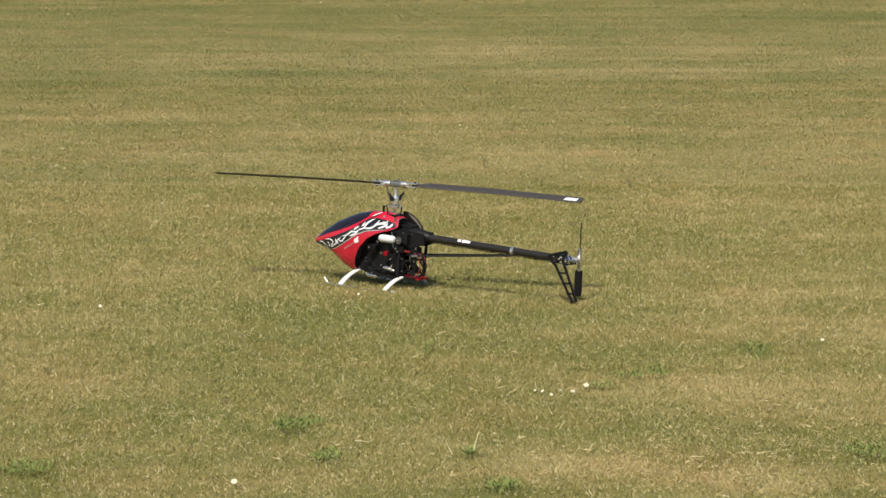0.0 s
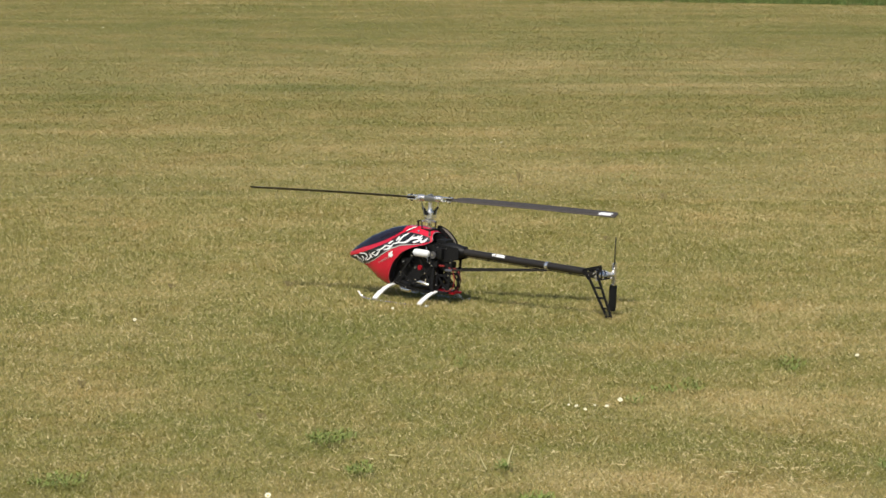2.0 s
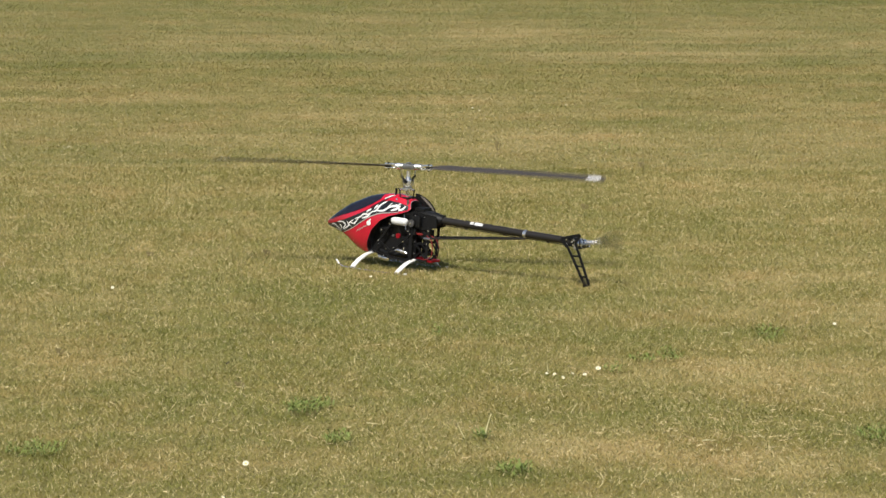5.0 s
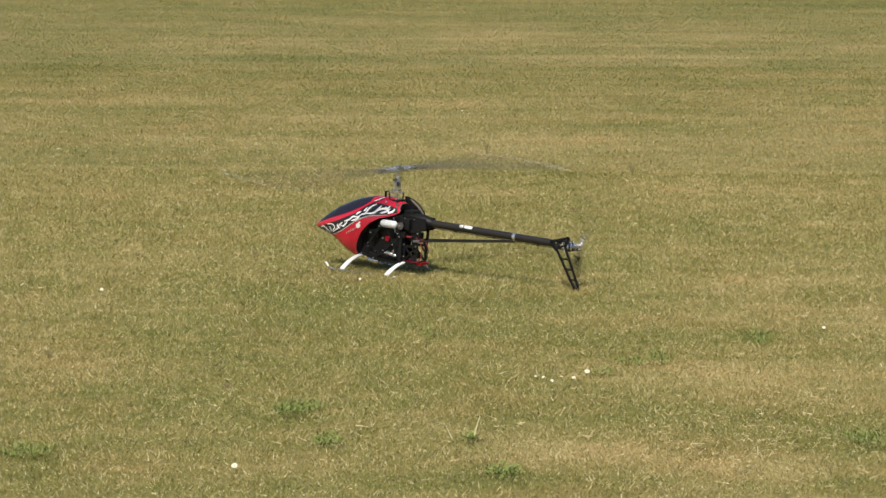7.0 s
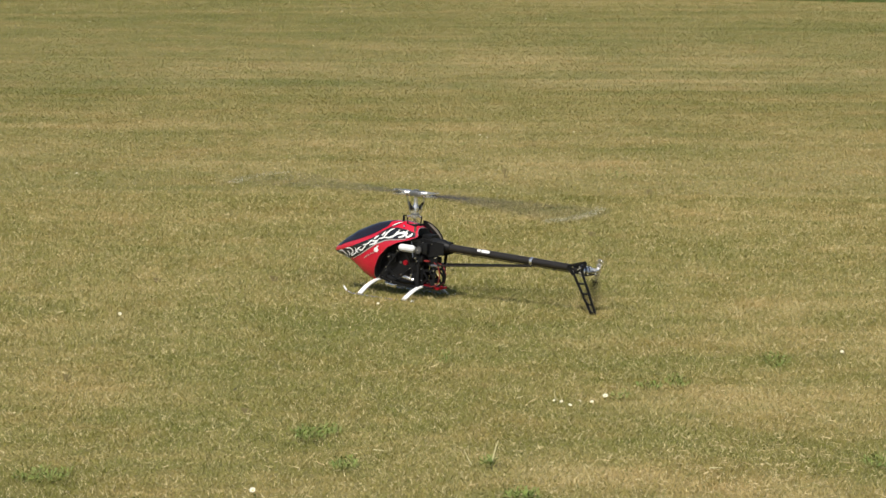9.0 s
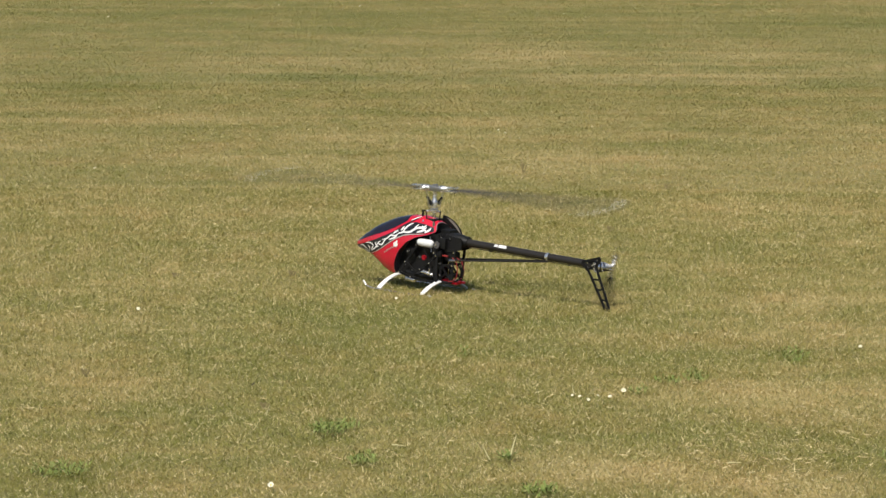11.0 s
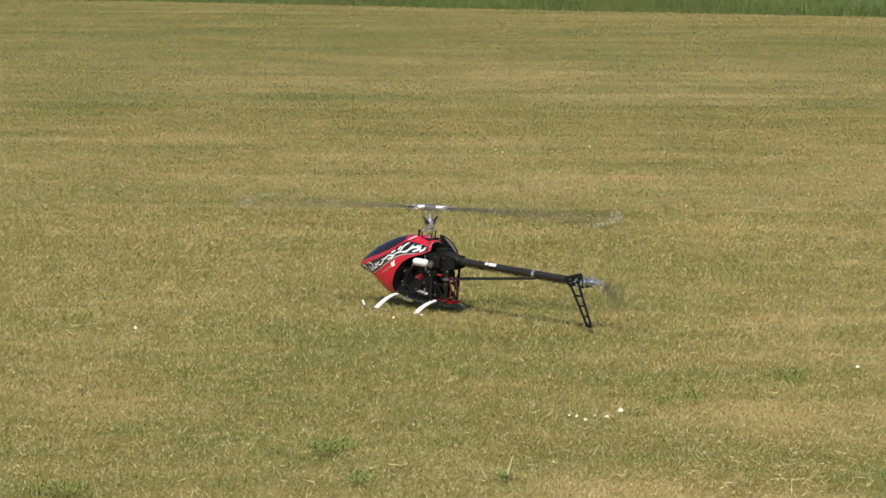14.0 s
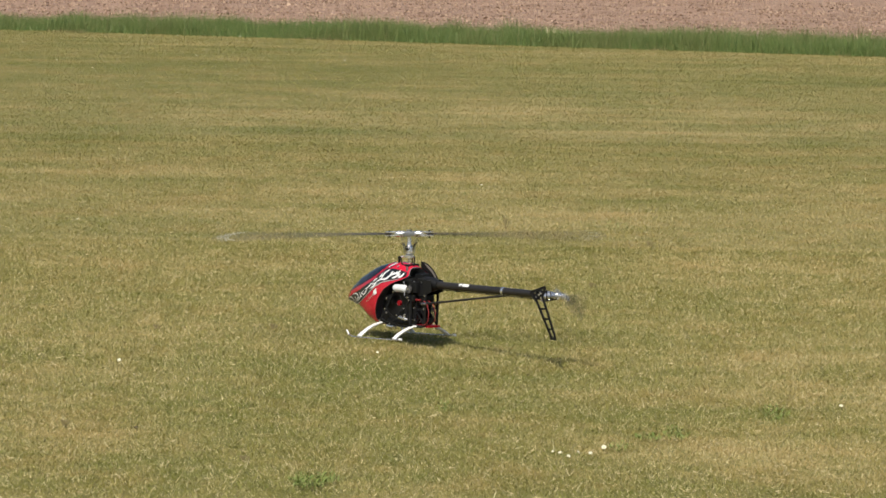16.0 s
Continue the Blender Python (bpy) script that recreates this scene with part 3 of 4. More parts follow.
# middle lines of the white flames on the stripe, nose first
FLAMES = (((0.305, 0.113), (0.288, 0.119), (0.270, 0.112), (0.252, 0.104)),
          ((0.268, 0.129), (0.241, 0.133), (0.225, 0.125), (0.236, 0.112), (0.227, 0.108)),
          ((0.231, 0.111), (0.211, 0.122), (0.201, 0.137), (0.185, 0.147)),
          ((0.201, 0.137), (0.181, 0.135), (0.169, 0.147), (0.161, 0.158)),
          ((0.179, 0.152), (0.155, 0.161), (0.139, 0.173), (0.117, 0.175), (0.101, 0.187)),
          ((0.145, 0.158), (0.121, 0.167), (0.109, 0.178)),
          ((0.107, 0.184), (0.087, 0.191), (0.079, 0.203), (0.067, 0.216), (0.049, 0.226)),
          ((0.087, 0.191), (0.061, 0.194), (0.045, 0.201), (0.034, 0.213), (0.026, 0.224)),
          ((0.045, 0.201), (0.024, 0.213), (0.002, 0.217), (-0.008, 0.226)),
          ((0.024, 0.199), (0.004, 0.206), (-0.011, 0.218)),
          ((-0.006, 0.202), (-0.022, 0.209), (-0.031, 0.219)),
          ((0.325, 0.109), (0.312, 0.106), (0.298, 0.103)),
          ((0.282, 0.106), (0.266, 0.101), (0.250, 0.099)),
          ((0.256, 0.122), (0.246, 0.116), (0.248, 0.106)),
          ((0.215, 0.139), (0.208, 0.128), (0.196, 0.125)),
          ((0.128, 0.180), (0.120, 0.187), (0.108, 0.194)),
          ((0.096, 0.196), (0.088, 0.205), (0.084, 0.211)),
          ((0.010, 0.222), (0.000, 0.212), (-0.012, 0.206)))


def smooth_line(points, steps=6):
    """A curve through points (Catmull-Rom)."""
    p = [Vector(q) for q in (points[0], *points, points[-1])]
    out = []
    for a, b, c, d in zip(p, p[1:], p[2:], p[3:]):
        for k in range(steps):
            u = k / steps
            out.append(tuple(0.5 * (2 * b + (c - a) * u + (2 * a - 5 * b + 4 * c - d) * u * u + (3 * b - a - 3 * c + d) * u ** 3)))
    return out + [tuple(points[-1])]


def build_canopy(heli):
    xs = list(np.linspace(-0.048, 0.31, 62)) + [0.317, 0.324, 0.330, 0.334, 0.338, 0.3398, 0.3409]
    bm = skin(bmesh.new(), xs, lambda x: -hem_angle(x), hem_angle, 40, 0.0)
    shell = part("canopy", bm, RED, heli, "glossy red painted canopy shell")
    part("lining", skin(bmesh.new(), xs, lambda x: -hem_angle(x), hem_angle, 28, -0.0018), LINING, shell, "pale inside of the canopy")

    def pane(x):
        edge = lerp([(0.074, 0.238), (0.083, 0.230), (0.109, 0.212), (0.15, 0.191), (0.2, 0.171), (0.255, 0.152), (0.30, 0.134), (0.318, 0.128)], x)
        return skin_angle(x, min(edge, lerp(TOP, x) - 0.0008))

    part("windscreen", skin(bmesh.new(), list(np.linspace(0.082, 0.316, 44)), lambda x: -pane(x), pane, 24, 0.0010), TINT, shell, "dark tinted windscreen")
    for side in (1, -1):
        bm = skin(bmesh.new(), list(np.linspace(-0.041, 0.330, 60)), lambda x: side * skin_angle(x, lerp(STRIPE_TOP, x)), lambda x: side * skin_angle(x, lerp(STRIPE_FOOT, x)), 8, 0.0010)
        part("dark_stripe", bm, BLACK, shell, "black stripe behind the flames")
        for line in FLAMES:
            part("flame", ribbon(bmesh.new(), smooth_line(line), lerp([(0.0, 0.0072), (0.1, 0.0068), (0.2, 0.0052), (0.3, 0.0042)], line[0][0]), 0.0018, side), WHITE, shell, "white painted flame")
        foot = [(x, lerp(STRIPE_FOOT, x) - 0.0025) for x in np.linspace(-0.01, 0.245, 34)]
        part("pinstripe", ribbon(bmesh.new(), foot, 0.0036, 0.0014, side), PALE, shell, "pale grey pinstripe")
        part("pinstripe", ribbon(bmesh.new(), smooth_line(((0.118, 0.197), (0.077, 0.221), (0.053, 0.236), (0.036, 0.2455))), 0.0050, 0.0013, side), BLACK, shell, "black pinstripe")
        part("pinstripe", ribbon(bmesh.new(), smooth_line(((0.066, 0.2325), (0.050, 0.2415), (0.034, 0.2485))), 0.0036, 0.0016, side), WHITE, shell, "white pinstripe")
        emblem = ribbon(bmesh.new(), smooth_line(((0.121, 0.143), (0.112, 0.146), (0.102, 0.146))), 0.0165, 0.0018, side)
        ribbon(emblem, smooth_line(((0.112, 0.152), (0.107, 0.157), (0.103, 0.158))), 0.0060, 0.0022, side)
        part("emblem", emblem, WHITE, shell, "white emblem")
        for k in range(6):
            x, z = 0.166 - 0.0085 * k, 0.109 + 0.0045 * k
            part("mark", ribbon(bmesh.new(), [(x, z), (x - 0.003, z + 0.006), (x - 0.006, z + 0.010 + 0.002 * (k % 2))], 0.0026, 0.0018, side), PALE, shell)
        part("pin", disc(bmesh.new(), canopy_point(0.015, side * skin_angle(0.015, 0.237), 0.002), 0.0036, 0.004, (0, side, 0.3), 12), SILVER, shell)


def build_frame(heli):
    body = [(0.125, 0.060), (0.112, 0.115), (0.075, 0.165), (0.02, 0.200), (-0.06, 0.205), (-0.115, 0.200), (-0.150, 0.198), (-0.152, 0.160), (-0.118, 0.148), (-0.066, 0.140),
            (-0.052, 0.110), (-0.054, 0.035), (0.05, 0.034), (0.095, 0.040)]
    for y in (0.026, -0.026):
        side = part("side_plate", plate(bmesh.new(), body, y, 0.002), CARBON, heli, "black carbon side plate")
        s = math.copysign(1, y)
        for x, z, r in ((0.095, 0.075, 0.005), (0.06, 0.06, 0.004), (0.03, 0.11, 0.006), (-0.02, 0.20, 0.003), (-0.10, 0.19, 0.003), (-0.05, 0.06, 0.003), (-0.09, 0.055, 0.003), (0.0, 0.05, 0.003), (0.05, 0.15, 0.003)):
            part("bolt", disc(bmesh.new(), (x, y + s * 0.002, z), r * 0.7, 0.003, (0, 1, 0), 10), STEEL, side)
        for a, b, w in (((-0.062, 0.036), (-0.062, 0.200), 0.013), ((-0.113, 0.040), (-0.122, 0.155), 0.010), ((-0.060, 0.040), (-0.113, 0.040), 0.007), ((-0.066, 0.095), (-0.112, 0.044), 0.006),
                        ((-0.066, 0.048), (-0.090, 0.072), 0.005), ((-0.066, 0.095), (-0.117, 0.100), 0.008), ((-0.092, 0.098), (-0.116, 0.072), 0.005), ((-0.066, 0.140), (-0.117, 0.102), 0.006)):
            part("truss", bar(bmesh.new(), (a[0], y + s * 0.001, a[1]), (b[0], y + s * 0.001, b[1]), w, 0.003), CARBON, side)
        for x, z in ((-0.062, 0.06), (-0.062, 0.10), (-0.062, 0.15), (-0.062, 0.19), (-0.115, 0.10), (-0.12, 0.145)):
            part("bolt", disc(bmesh.new(), (x, y + s * 0.0035, z), 0.0028, 0.003, (0, 1, 0), 8), SILVER, side)
    for s in (1, -1):
        part("upright", bar(bmesh.new(), (-0.058, s * 0.044, 0.036), (-0.056, s * 0.040, 0.196), 0.012, 0.004), CARBON, heli, "black carbon upright")
    for s in (1, -1):
        outer = bmesh.new()
        for a, b, w in (((0.106, 0.050), (0.030, 0.152), 0.007), ((0.106, 0.050), (0.040, 0.038), 0.007), ((0.052, 0.040), (-0.056, 0.128), 0.006), ((-0.056, 0.046), (0.000, 0.148), 0.006), ((0.030, 0.152), (-0.056, 0.150), 0.006),
                        ((0.040, 0.038), (-0.056, 0.036), 0.008), ((0.078, 0.090), (0.030, 0.060), 0.005)):
            bar(outer, (a[0], s * 0.046, a[1]), (b[0], s * 0.046, b[1]), w, 0.0025)
        part("outer_truss", outer, CARBON, heli, "black carbon open-work frame")
        for x, z in ((0.030, 0.152), (0.106, 0.050), (-0.056, 0.128), (0.052, 0.040), (0.012, 0.072), (0.078, 0.090), (-0.028, 0.098)):
            part("bolt", disc(bmesh.new(), (x, s * 0.0485, z), 0.0024, 0.003, (0, 1, 0), 8), SILVER, heli)
        wheel = part("servo_wheel", disc(bmesh.new(), (-0.060, s * 0.050, 0.166), 0.0125, 0.005, (0, 1, 0), 22), GREY, heli, "dark grey servo wheel")
        part("wheel_screw", disc(bmesh.new(), (-0.060, s * 0.054, 0.166), 0.003, 0.003, (0, 1, 0), 10), SILVER, wheel)
    part("bottom_plate", box(bmesh.new(), (0.0, 0, 0.036), (0.19, 0.056, 0.004), 0.001), PLASTIC, heli)
    for x, z in ((0.10, 0.06), (0.02, 0.19), (-0.10, 0.18), (-0.10, 0.06)):
        part("spacer", box(bmesh.new(), (x, 0, z), (0.012, 0.05, 0.012), 0.001), PLASTIC, heli)
    # engine, fan, silencer
    bm = box(bmesh.new(), (-0.005, 0, 0.085), (0.055, 0.046, 0.055), 0.004)
    part("engine", bm, STEEL, heli, "bare metal engine block")
    bm = bmesh.new()
    for k in range(6):
        box(bm, (-0.005, 0.0, 0.116 + 0.005 * k), (0.044, 0.050, 0.0025), 0.0005)
    part("cooling_fins", bm, STEEL, heli)
    bm = bmesh.new()
    disc(bm, (0.045, 0.0, 0.090), 0.040, 0.040, (0, 1, 0), 28)
    part("fan_shroud", bm, PLASTIC, heli, "black round fan housing")
    bm = tube(bmesh.new(), [(0.085, 0.026, 0.056), (0.075, 0.026, 0.050), (0.0, 0.026, 0.047), (-0.03, 0.026, 0.048)], [0.006, 0.011, 0.011, 0.006], 14)
    part("silencer", bm, PLASTIC, heli)
    part("exhaust_tip", tube(bmesh.new(), [(0.088, 0.030, 0.034), (0.082, 0.031, 0.031), (0.045, 0.034, 0.029), (0.038, 0.034, 0.031)], [0.005, 0.0095, 0.0095, 0.005], 14), SILVER, heli)
    bm = tube(bmesh.new(), [(-0.046, 0.044, 0.060), (-0.03, 0.048, 0.063), (-0.010, 0.050, 0.067), (0.004, 0.048, 0.064)], [0.0035, 0.006, 0.0065, 0.003], 10)
    part("carburettor", bm, SILVER, heli)
    part("carburettor_arm", tube(bmesh.new(), [(-0.040, 0.050, 0.058), (-0.034, 0.051, 0.068), (-0.036, 0.051, 0.080)], 0.0034, 8), SILVER, heli)
    # servos and boxes
    for x, z, sx, sz, mat in ((-0.070, 0.172, 0.040, 0.036, PLASTIC), (-0.055, 0.135, 0.036, 0.022, PLASTIC), (0.06, 0.125, 0.036, 0.028, PLASTIC)):
        servo = part("servo", box(bmesh.new(), (x, 0.032, z), (sx, 0.020, sz), 0.003), mat, heli)
        part("servo_horn", disc(bmesh.new(), (x + 0.008, 0.045, z + 0.002), 0.009, 0.004, (0, 1, 0), 14), PLASTIC, servo)
        part("servo_screw", disc(bmesh.new(), (x + 0.008, 0.048, z + 0.002), 0.0025, 0.003, (0, 1, 0), 10), SILVER, servo)
        part("servo", box(bmesh.new(), (x, -0.038, z), (sx, 0.022, sz), 0.002), mat, heli)
    part("red_knob", disc(bmesh.new(), (-0.008, 0.048, 0.116), 0.0085, 0.012, (0, 1, 0), 16), ANODISED, heli, "red anodised knob")
    part("red_clip", box(bmesh.new(), (-0.085, 0.030, 0.130), (0.022, 0.008, 0.005), 0.001), WIRE_RED, heli)
    tank = part("fuel_tank", tube(bmesh.new(), [(0.024, 0.048, 0.166), (0.022, 0.048, 0.166), (0.018, 0.048, 0.166), (0.013, 0.048, 0.166), (-0.032, 0.048, 0.166), (-0.037, 0.048, 0.166), (-0.041, 0.048, 0.166), (-0.043, 0.048, 0.166)], [0.004, 0.009, 0.0120, 0.0132, 0.0132, 0.0120, 0.009, 0.004], 18), TANK, heli, "milky white fuel tank")
    part("tank_cap", disc(bmesh.new(), (0.028, 0.048, 0.166), 0.005, 0.008, (1, 0, 0), 12), PLASTIC, tank)
    # rear mount of the boom, gyro, far air scoop
    part("boom_mount", tube(bmesh.new(), [(-0.070, 0, BOOM_Z), (-0.105, 0, BOOM_Z), (-0.132, 0, BOOM_Z), (-0.150, 0, BOOM_Z), (-0.162, 0, BOOM_Z)], [0.024, 0.026, 0.024, 0.018, 0.0150], 20), PLASTIC, heli, "black tapering boom mount")
    part("main_gear", disc(bmesh.new(), (-0.015, 0, 0.196), 0.048, 0.008, (0, 0, 1), 48), PLASTIC, heli, "black main gear wheel")
    part("gyro", box(bmesh.new(), (-0.064, -0.010, 0.207), (0.040, 0.044, 0.018), 0.004), PLASTIC, heli)
    arc = [(0.006, 0.252), (-0.012, 0.251), (-0.036, 0.243), (-0.060, 0.228), (-0.078, 0.210), (-0.088, 0.190), (-0.048, 0.186), (0.002, 0.198)]
    fairing = part("rear_fairing", plate(bmesh.new(), arc, -0.056, 0.002), PLASTIC, heli, "black rear fairing")
    # narrow pale crescent: the highlight on the fairing's inside, put in as colour
    inner = [(-0.016, 0.246), (-0.035, 0.240), (-0.058, 0.225), (-0.074, 0.208), (-0.079, 0.198), (-0.070, 0.204), (-0.052, 0.220), (-0.031, 0.234)]
    part("fairing_lining", plate(bmesh.new(), inner, -0.0535, 0.0015), LIT_LINING, fairing, "pale inside of the fairing, a highlight put into its colour")
    part("rear_box", box(bmesh.new(), (-0.088, 0.0, 0.128), (0.040, 0.044, 0.030), 0.002), PLASTIC, heli)
    for a, b in (((-0.045, 0.058, 0.140), (-0.012, 0.036, 0.225)),):
        rod = part("control_link", tube(bmesh.new(), [a, b], 0.0013, 6), STEEL, heli)
        for p in (a, b):
            bm = bmesh.new()
            bmesh.ops.create_icosphere(bm, subdivisions=1, radius=0.0035, matrix=Matrix.Translation(p))
            part("link_end", bm, PLASTIC, rod)
    part("start_shaft", tube(bmesh.new(), [(-0.030, 0.034, 0.205), (-0.030, 0.034, 0.240)], 0.004, 10), STEEL, heli)
    # battery tray and leads
    part("battery_tray", box(bmesh.new(), (-0.095, 0.0, 0.040), (0.080, 0.050, 0.008), 0.002), ANODISED, heli, "red battery tray")
    for k, (mat, out) in enumerate(((WIRE_RED, 0.026), (PLASTIC, 0.018), (PLASTIC, 0.034), (WIRE_RED, 0.012))):
        y = 0.012 + 0.006 * k
        pts = [(-0.115, y, 0.128), (-0.125 - out * 0.7, y, 0.118), (-0.130 - out, y, 0.090), (-0.126 - out, y, 0.062), (-0.120 - out * 0.4, y, 0.048), (-0.105, y, 0.044)]
        fine = [Vector(pts[0])]
        for a, b in zip(pts, pts[1:]):
            fine += [Vector(a).lerp(Vector(b), s) for s in (0.5, 1.0)]
        part("lead", tube(bmesh.new(), fine, 0.0017, 8), mat, heli)


def build_landing_gear(heli):
    for x in (0.132, -0.060):
        pts = []
        for k in range(25):
            s = -1 + 2 * k / 24
            pts.append((x - 0.006 * (1 - abs(s)), 0.118 * s, -0.002 - 0.02 * x + (0.041 + 0.02 * x) * (1 - abs(s) ** 2.2)))
        bow = bmesh.new()
        rows = []
        for i, p in enumerate(pts):
            p = Vector(p)
            t = (Vector(pts[min(i + 1, 24)]) - Vector(pts[max(i - 1, 0)])).normalized()
            up = Vector((1, 0, 0)).cross(t).normalized()
            w = 0.0074 + 0.0024 * abs(-1 + 2 * i / 24)
            rows.append([bow.verts.new(p + dx * Vector((1, 0, 0)) + dz * up) for dx, dz in ((-w, 0.001), (-w * 0.75, 0.004), (w * 0.75, 0.004), (w, 0.001), (w * 0.75, -0.003), (-w * 0.75, -0.003))])
        for a, b in zip(rows, rows[1:]):
            for k in range(6):
                bow.faces.new((a[k], a[(k + 1) % 6], b[(k + 1) % 6], b[k]))
        bow.faces.new(rows[0])
        bow.faces.new(rows[-1])
        part("skid_bow", bow, WHITE, heli, "white curved landing strut")
    for y in (0.118, -0.118):
        pts = [(0.202, y, 0.012), (0.196, y, 0.005), (0.186, y, -0.003), (0.172, y, -0.007), (0.15, y, -0.008), (0.0, y, -0.005), (-0.098, y, -0.001)]
        pipe = part("skid_pipe", tube(bmesh.new(), pts, 0.0025, 10), SILVER, heli, "thin metal skid pipe")
        part("skid_tip", tube(bmesh.new(), [(0.203, y, 0.013), (0.196, y, 0.005), (0.190, y, -0.001)], 0.0031, 10), WHITE, pipe, "white end cap")
        part("skid_end", tube(bmesh.new(), [(-0.090, y, 0.0005), (-0.102, y, 0.001)], 0.0042, 10), WHITE, pipe, "white end cap")


def build_tail(heli):
    boom = part("tail_boom", tube(bmesh.new(), [(-0.15, 0, BOOM_Z), (-0.70, 0, BOOM_Z)], 0.0128, 20), BOOM, heli, "black tube tail boom")
    part("band", tube(bmesh.new(), [(-0.502, 0, BOOM_Z), (-0.514, 0, BOOM_Z)], 0.0142, 20), SILVER, boom, "silver clamp band")
    for x0, x1, z in ((-0.282, -0.296, 0.003), (-0.300, -0.334, 0.000), (-0.300, -0.328, 0.005)):
        bm = bmesh.new()
        for a, b in ((0.55, 0.9), (0.9, 1.25)):
            vs = [bm.verts.new((x, 0.0134 * math.sin(q), BOOM_Z + z * 0.3 + 0.0134 * math.cos(q))) for x, q in ((x0, a), (x1, a), (x1, b), (x0, b))]
            bm.faces.new(vs)
        part("decal", bm, WHITE, boom, "white decal")
    bm = bmesh.new()
    vs = [bm.verts.new((-0.289 + 0.0035 * math.cos(a), 0.0139 * math.sin(0.9 + 0.16 * math.sin(a)), BOOM_Z + 0.0139 * math.cos(0.9 + 0.16 * math.sin(a)))) for a in np.linspace(0, 6.283, 13)[:-1]]
    bm.faces.new(vs)
    part("decal_centre", bm, BLACK, boom, "black centre of the decal")
    for x in (-0.26, -0.42, -0.60):
        part("guide", box(bmesh.new(), (x, 0.0, BOOM_Z - 0.014), (0.008, 0.008, 0.007), 0.001), PLASTIC, boom)
    part("control_rod", tube(bmesh.new(), [(-0.10, 0.004, 0.1685), (-0.70, 0.004, 0.1685)], 0.0014, 6), BOOM, boom)
    for y in (0.030, -0.030):
        strut = part("boom_strut", tube(bmesh.new(), [(-0.112, y, 0.118), (-0.515, y * 0.4, BOOM_Z - 0.014)], 0.0032, 8), BOOM, heli, "thin black boom strut")
        part("strut_end", tube(bmesh.new(), [(-0.104, y, 0.117), (-0.130, y * 0.98, 0.1195)], 0.0045, 8), STEEL, strut)
    # tail case: two plates with a clamp between them
    case = part("tail_case", box(bmesh.new(), (-0.700, 0, BOOM_Z), (0.050, 0.022, 0.032), 0.004), PLASTIC, heli)
    for x, z in ((-0.684, 0.190), (-0.712, 0.190), (-0.684, 0.174), (-0.712, 0.174)):
        part("bolt", disc(bmesh.new(), (x, 0.013, z), 0.0035, 0.004, (0, 1, 0), 10), SILVER, case)
    fin = bmesh.new()
    y = 0.016
    for a, b, w in (((-0.664, 0.190), (-0.738, 0.212), 0.009), ((-0.664, 0.190), (-0.690, 0.165), 0.012), ((-0.690, 0.168), (-0.768, 0.048), 0.009),
                    ((-0.738, 0.212), (-0.722, 0.180), 0.010), ((-0.722, 0.182), (-0.786, 0.050), 0.009), ((-0.762, 0.046), (-0.790, 0.045), 0.011),
                    ((-0.708, 0.138), (-0.742, 0.140), 0.006), ((-0.728, 0.106), (-0.757, 0.108), 0.006), ((-0.747, 0.074), (-0.772, 0.075), 0.006)):
        bar(fin, (a[0], y, a[1]), (b[0], y, b[1]), w, 0.0025)
    part("tail_fin", fin, CARBON, heli, "black open-work tail fin")
    x, y, z = TAIL_HUB
    box_ = part("tail_gearbox", tube(bmesh.new(), [(-0.715, 0.012, z), (-0.722, -0.006, z), (-0.728, -0.020, z), (-0.733, -0.034, z)], [0.012, 0.0165, 0.0150, 0.008], 14), SILVER, heli, "silver tail gearbox")
    part("tail_shaft", tube(bmesh.new(), [(x, 0.01, z), (x, y, z)], 0.0028, 8), STEEL, heli)
    part("pitch_slider", tube(bmesh.new(), [(x, -0.028, z), (x, -0.042, z)], [0.009, 0.008], 12), SILVER, heli)
    for yy, rr in ((-0.002, 0.0172), (-0.014, 0.0164)):
        part("case_ring", tube(bmesh.new(), [(-0.7195 + yy * 0.45, yy, z), (-0.7215 + yy * 0.45, yy - 0.0025, z)], rr, 16), PLASTIC, box_)
    for dx, dz in ((0.0, 0.013), (-0.004, -0.014), (0.006, 0.005)):
        part("case_bolt", disc(bmesh.new(), (-0.716 + dx, 0.019, z + dz), 0.0032, 0.004, (0, 1, 0), 10), SILVER, box_)
    fork = part("pitch_fork", bar(bmesh.new(), (-0.724, 0.014, z - 0.016), (x - 0.003, -0.030, z - 0.010), 0.005, 0.004, (0, 0, 1)), PLASTIC, heli, "black pitch fork")
    for q in ((-0.724, 0.014, z - 0.016), (x - 0.003, -0.030, z - 0.010), (-0.733, -0.006, z - 0.013)):
        bm = bmesh.new()
        bmesh.ops.create_icosphere(bm, subdivisions=2, radius=0.0042, matrix=Matrix.Translation(q))
        part("ball_link", bm, SILVER, fork)
    part("pitch_lever", bar(bmesh.new(), (-0.70, -0.012, z - 0.006), (x - 0.008, -0.034, z - 0.004), 0.006, 0.005, (0, 0, 1)), SILVER, heli)
    rotor = part("tail_rotor", box(bmesh.new(), (0, 0, 0), (0.013, 0.014, 0.040), 0.003), SILVER, heli, "silver tail rotor hub")
    for s in (1, -1):
        grip = part("grip", box(bmesh.new(), (0, 0, s * 0.027), (0.012, 0.012, 0.022), 0.002), SILVER, rotor)
        part("grip_bolt", tube(bmesh.new(), [(0, -0.009, s * 0.033), (0, 0.009, s * 0.033)], 0.0028, 8), SILVER, grip)
        bm = bmesh.new()
        turn = Matrix.Rotation(radians(-52) * s, 4, "Z")
        prof = [(-0.013, 0.0), (-0.009, 0.0016), (0.006, 0.0018), (0.014, 0.0), (0.006, -0.0018), (-0.008, -0.0016)]
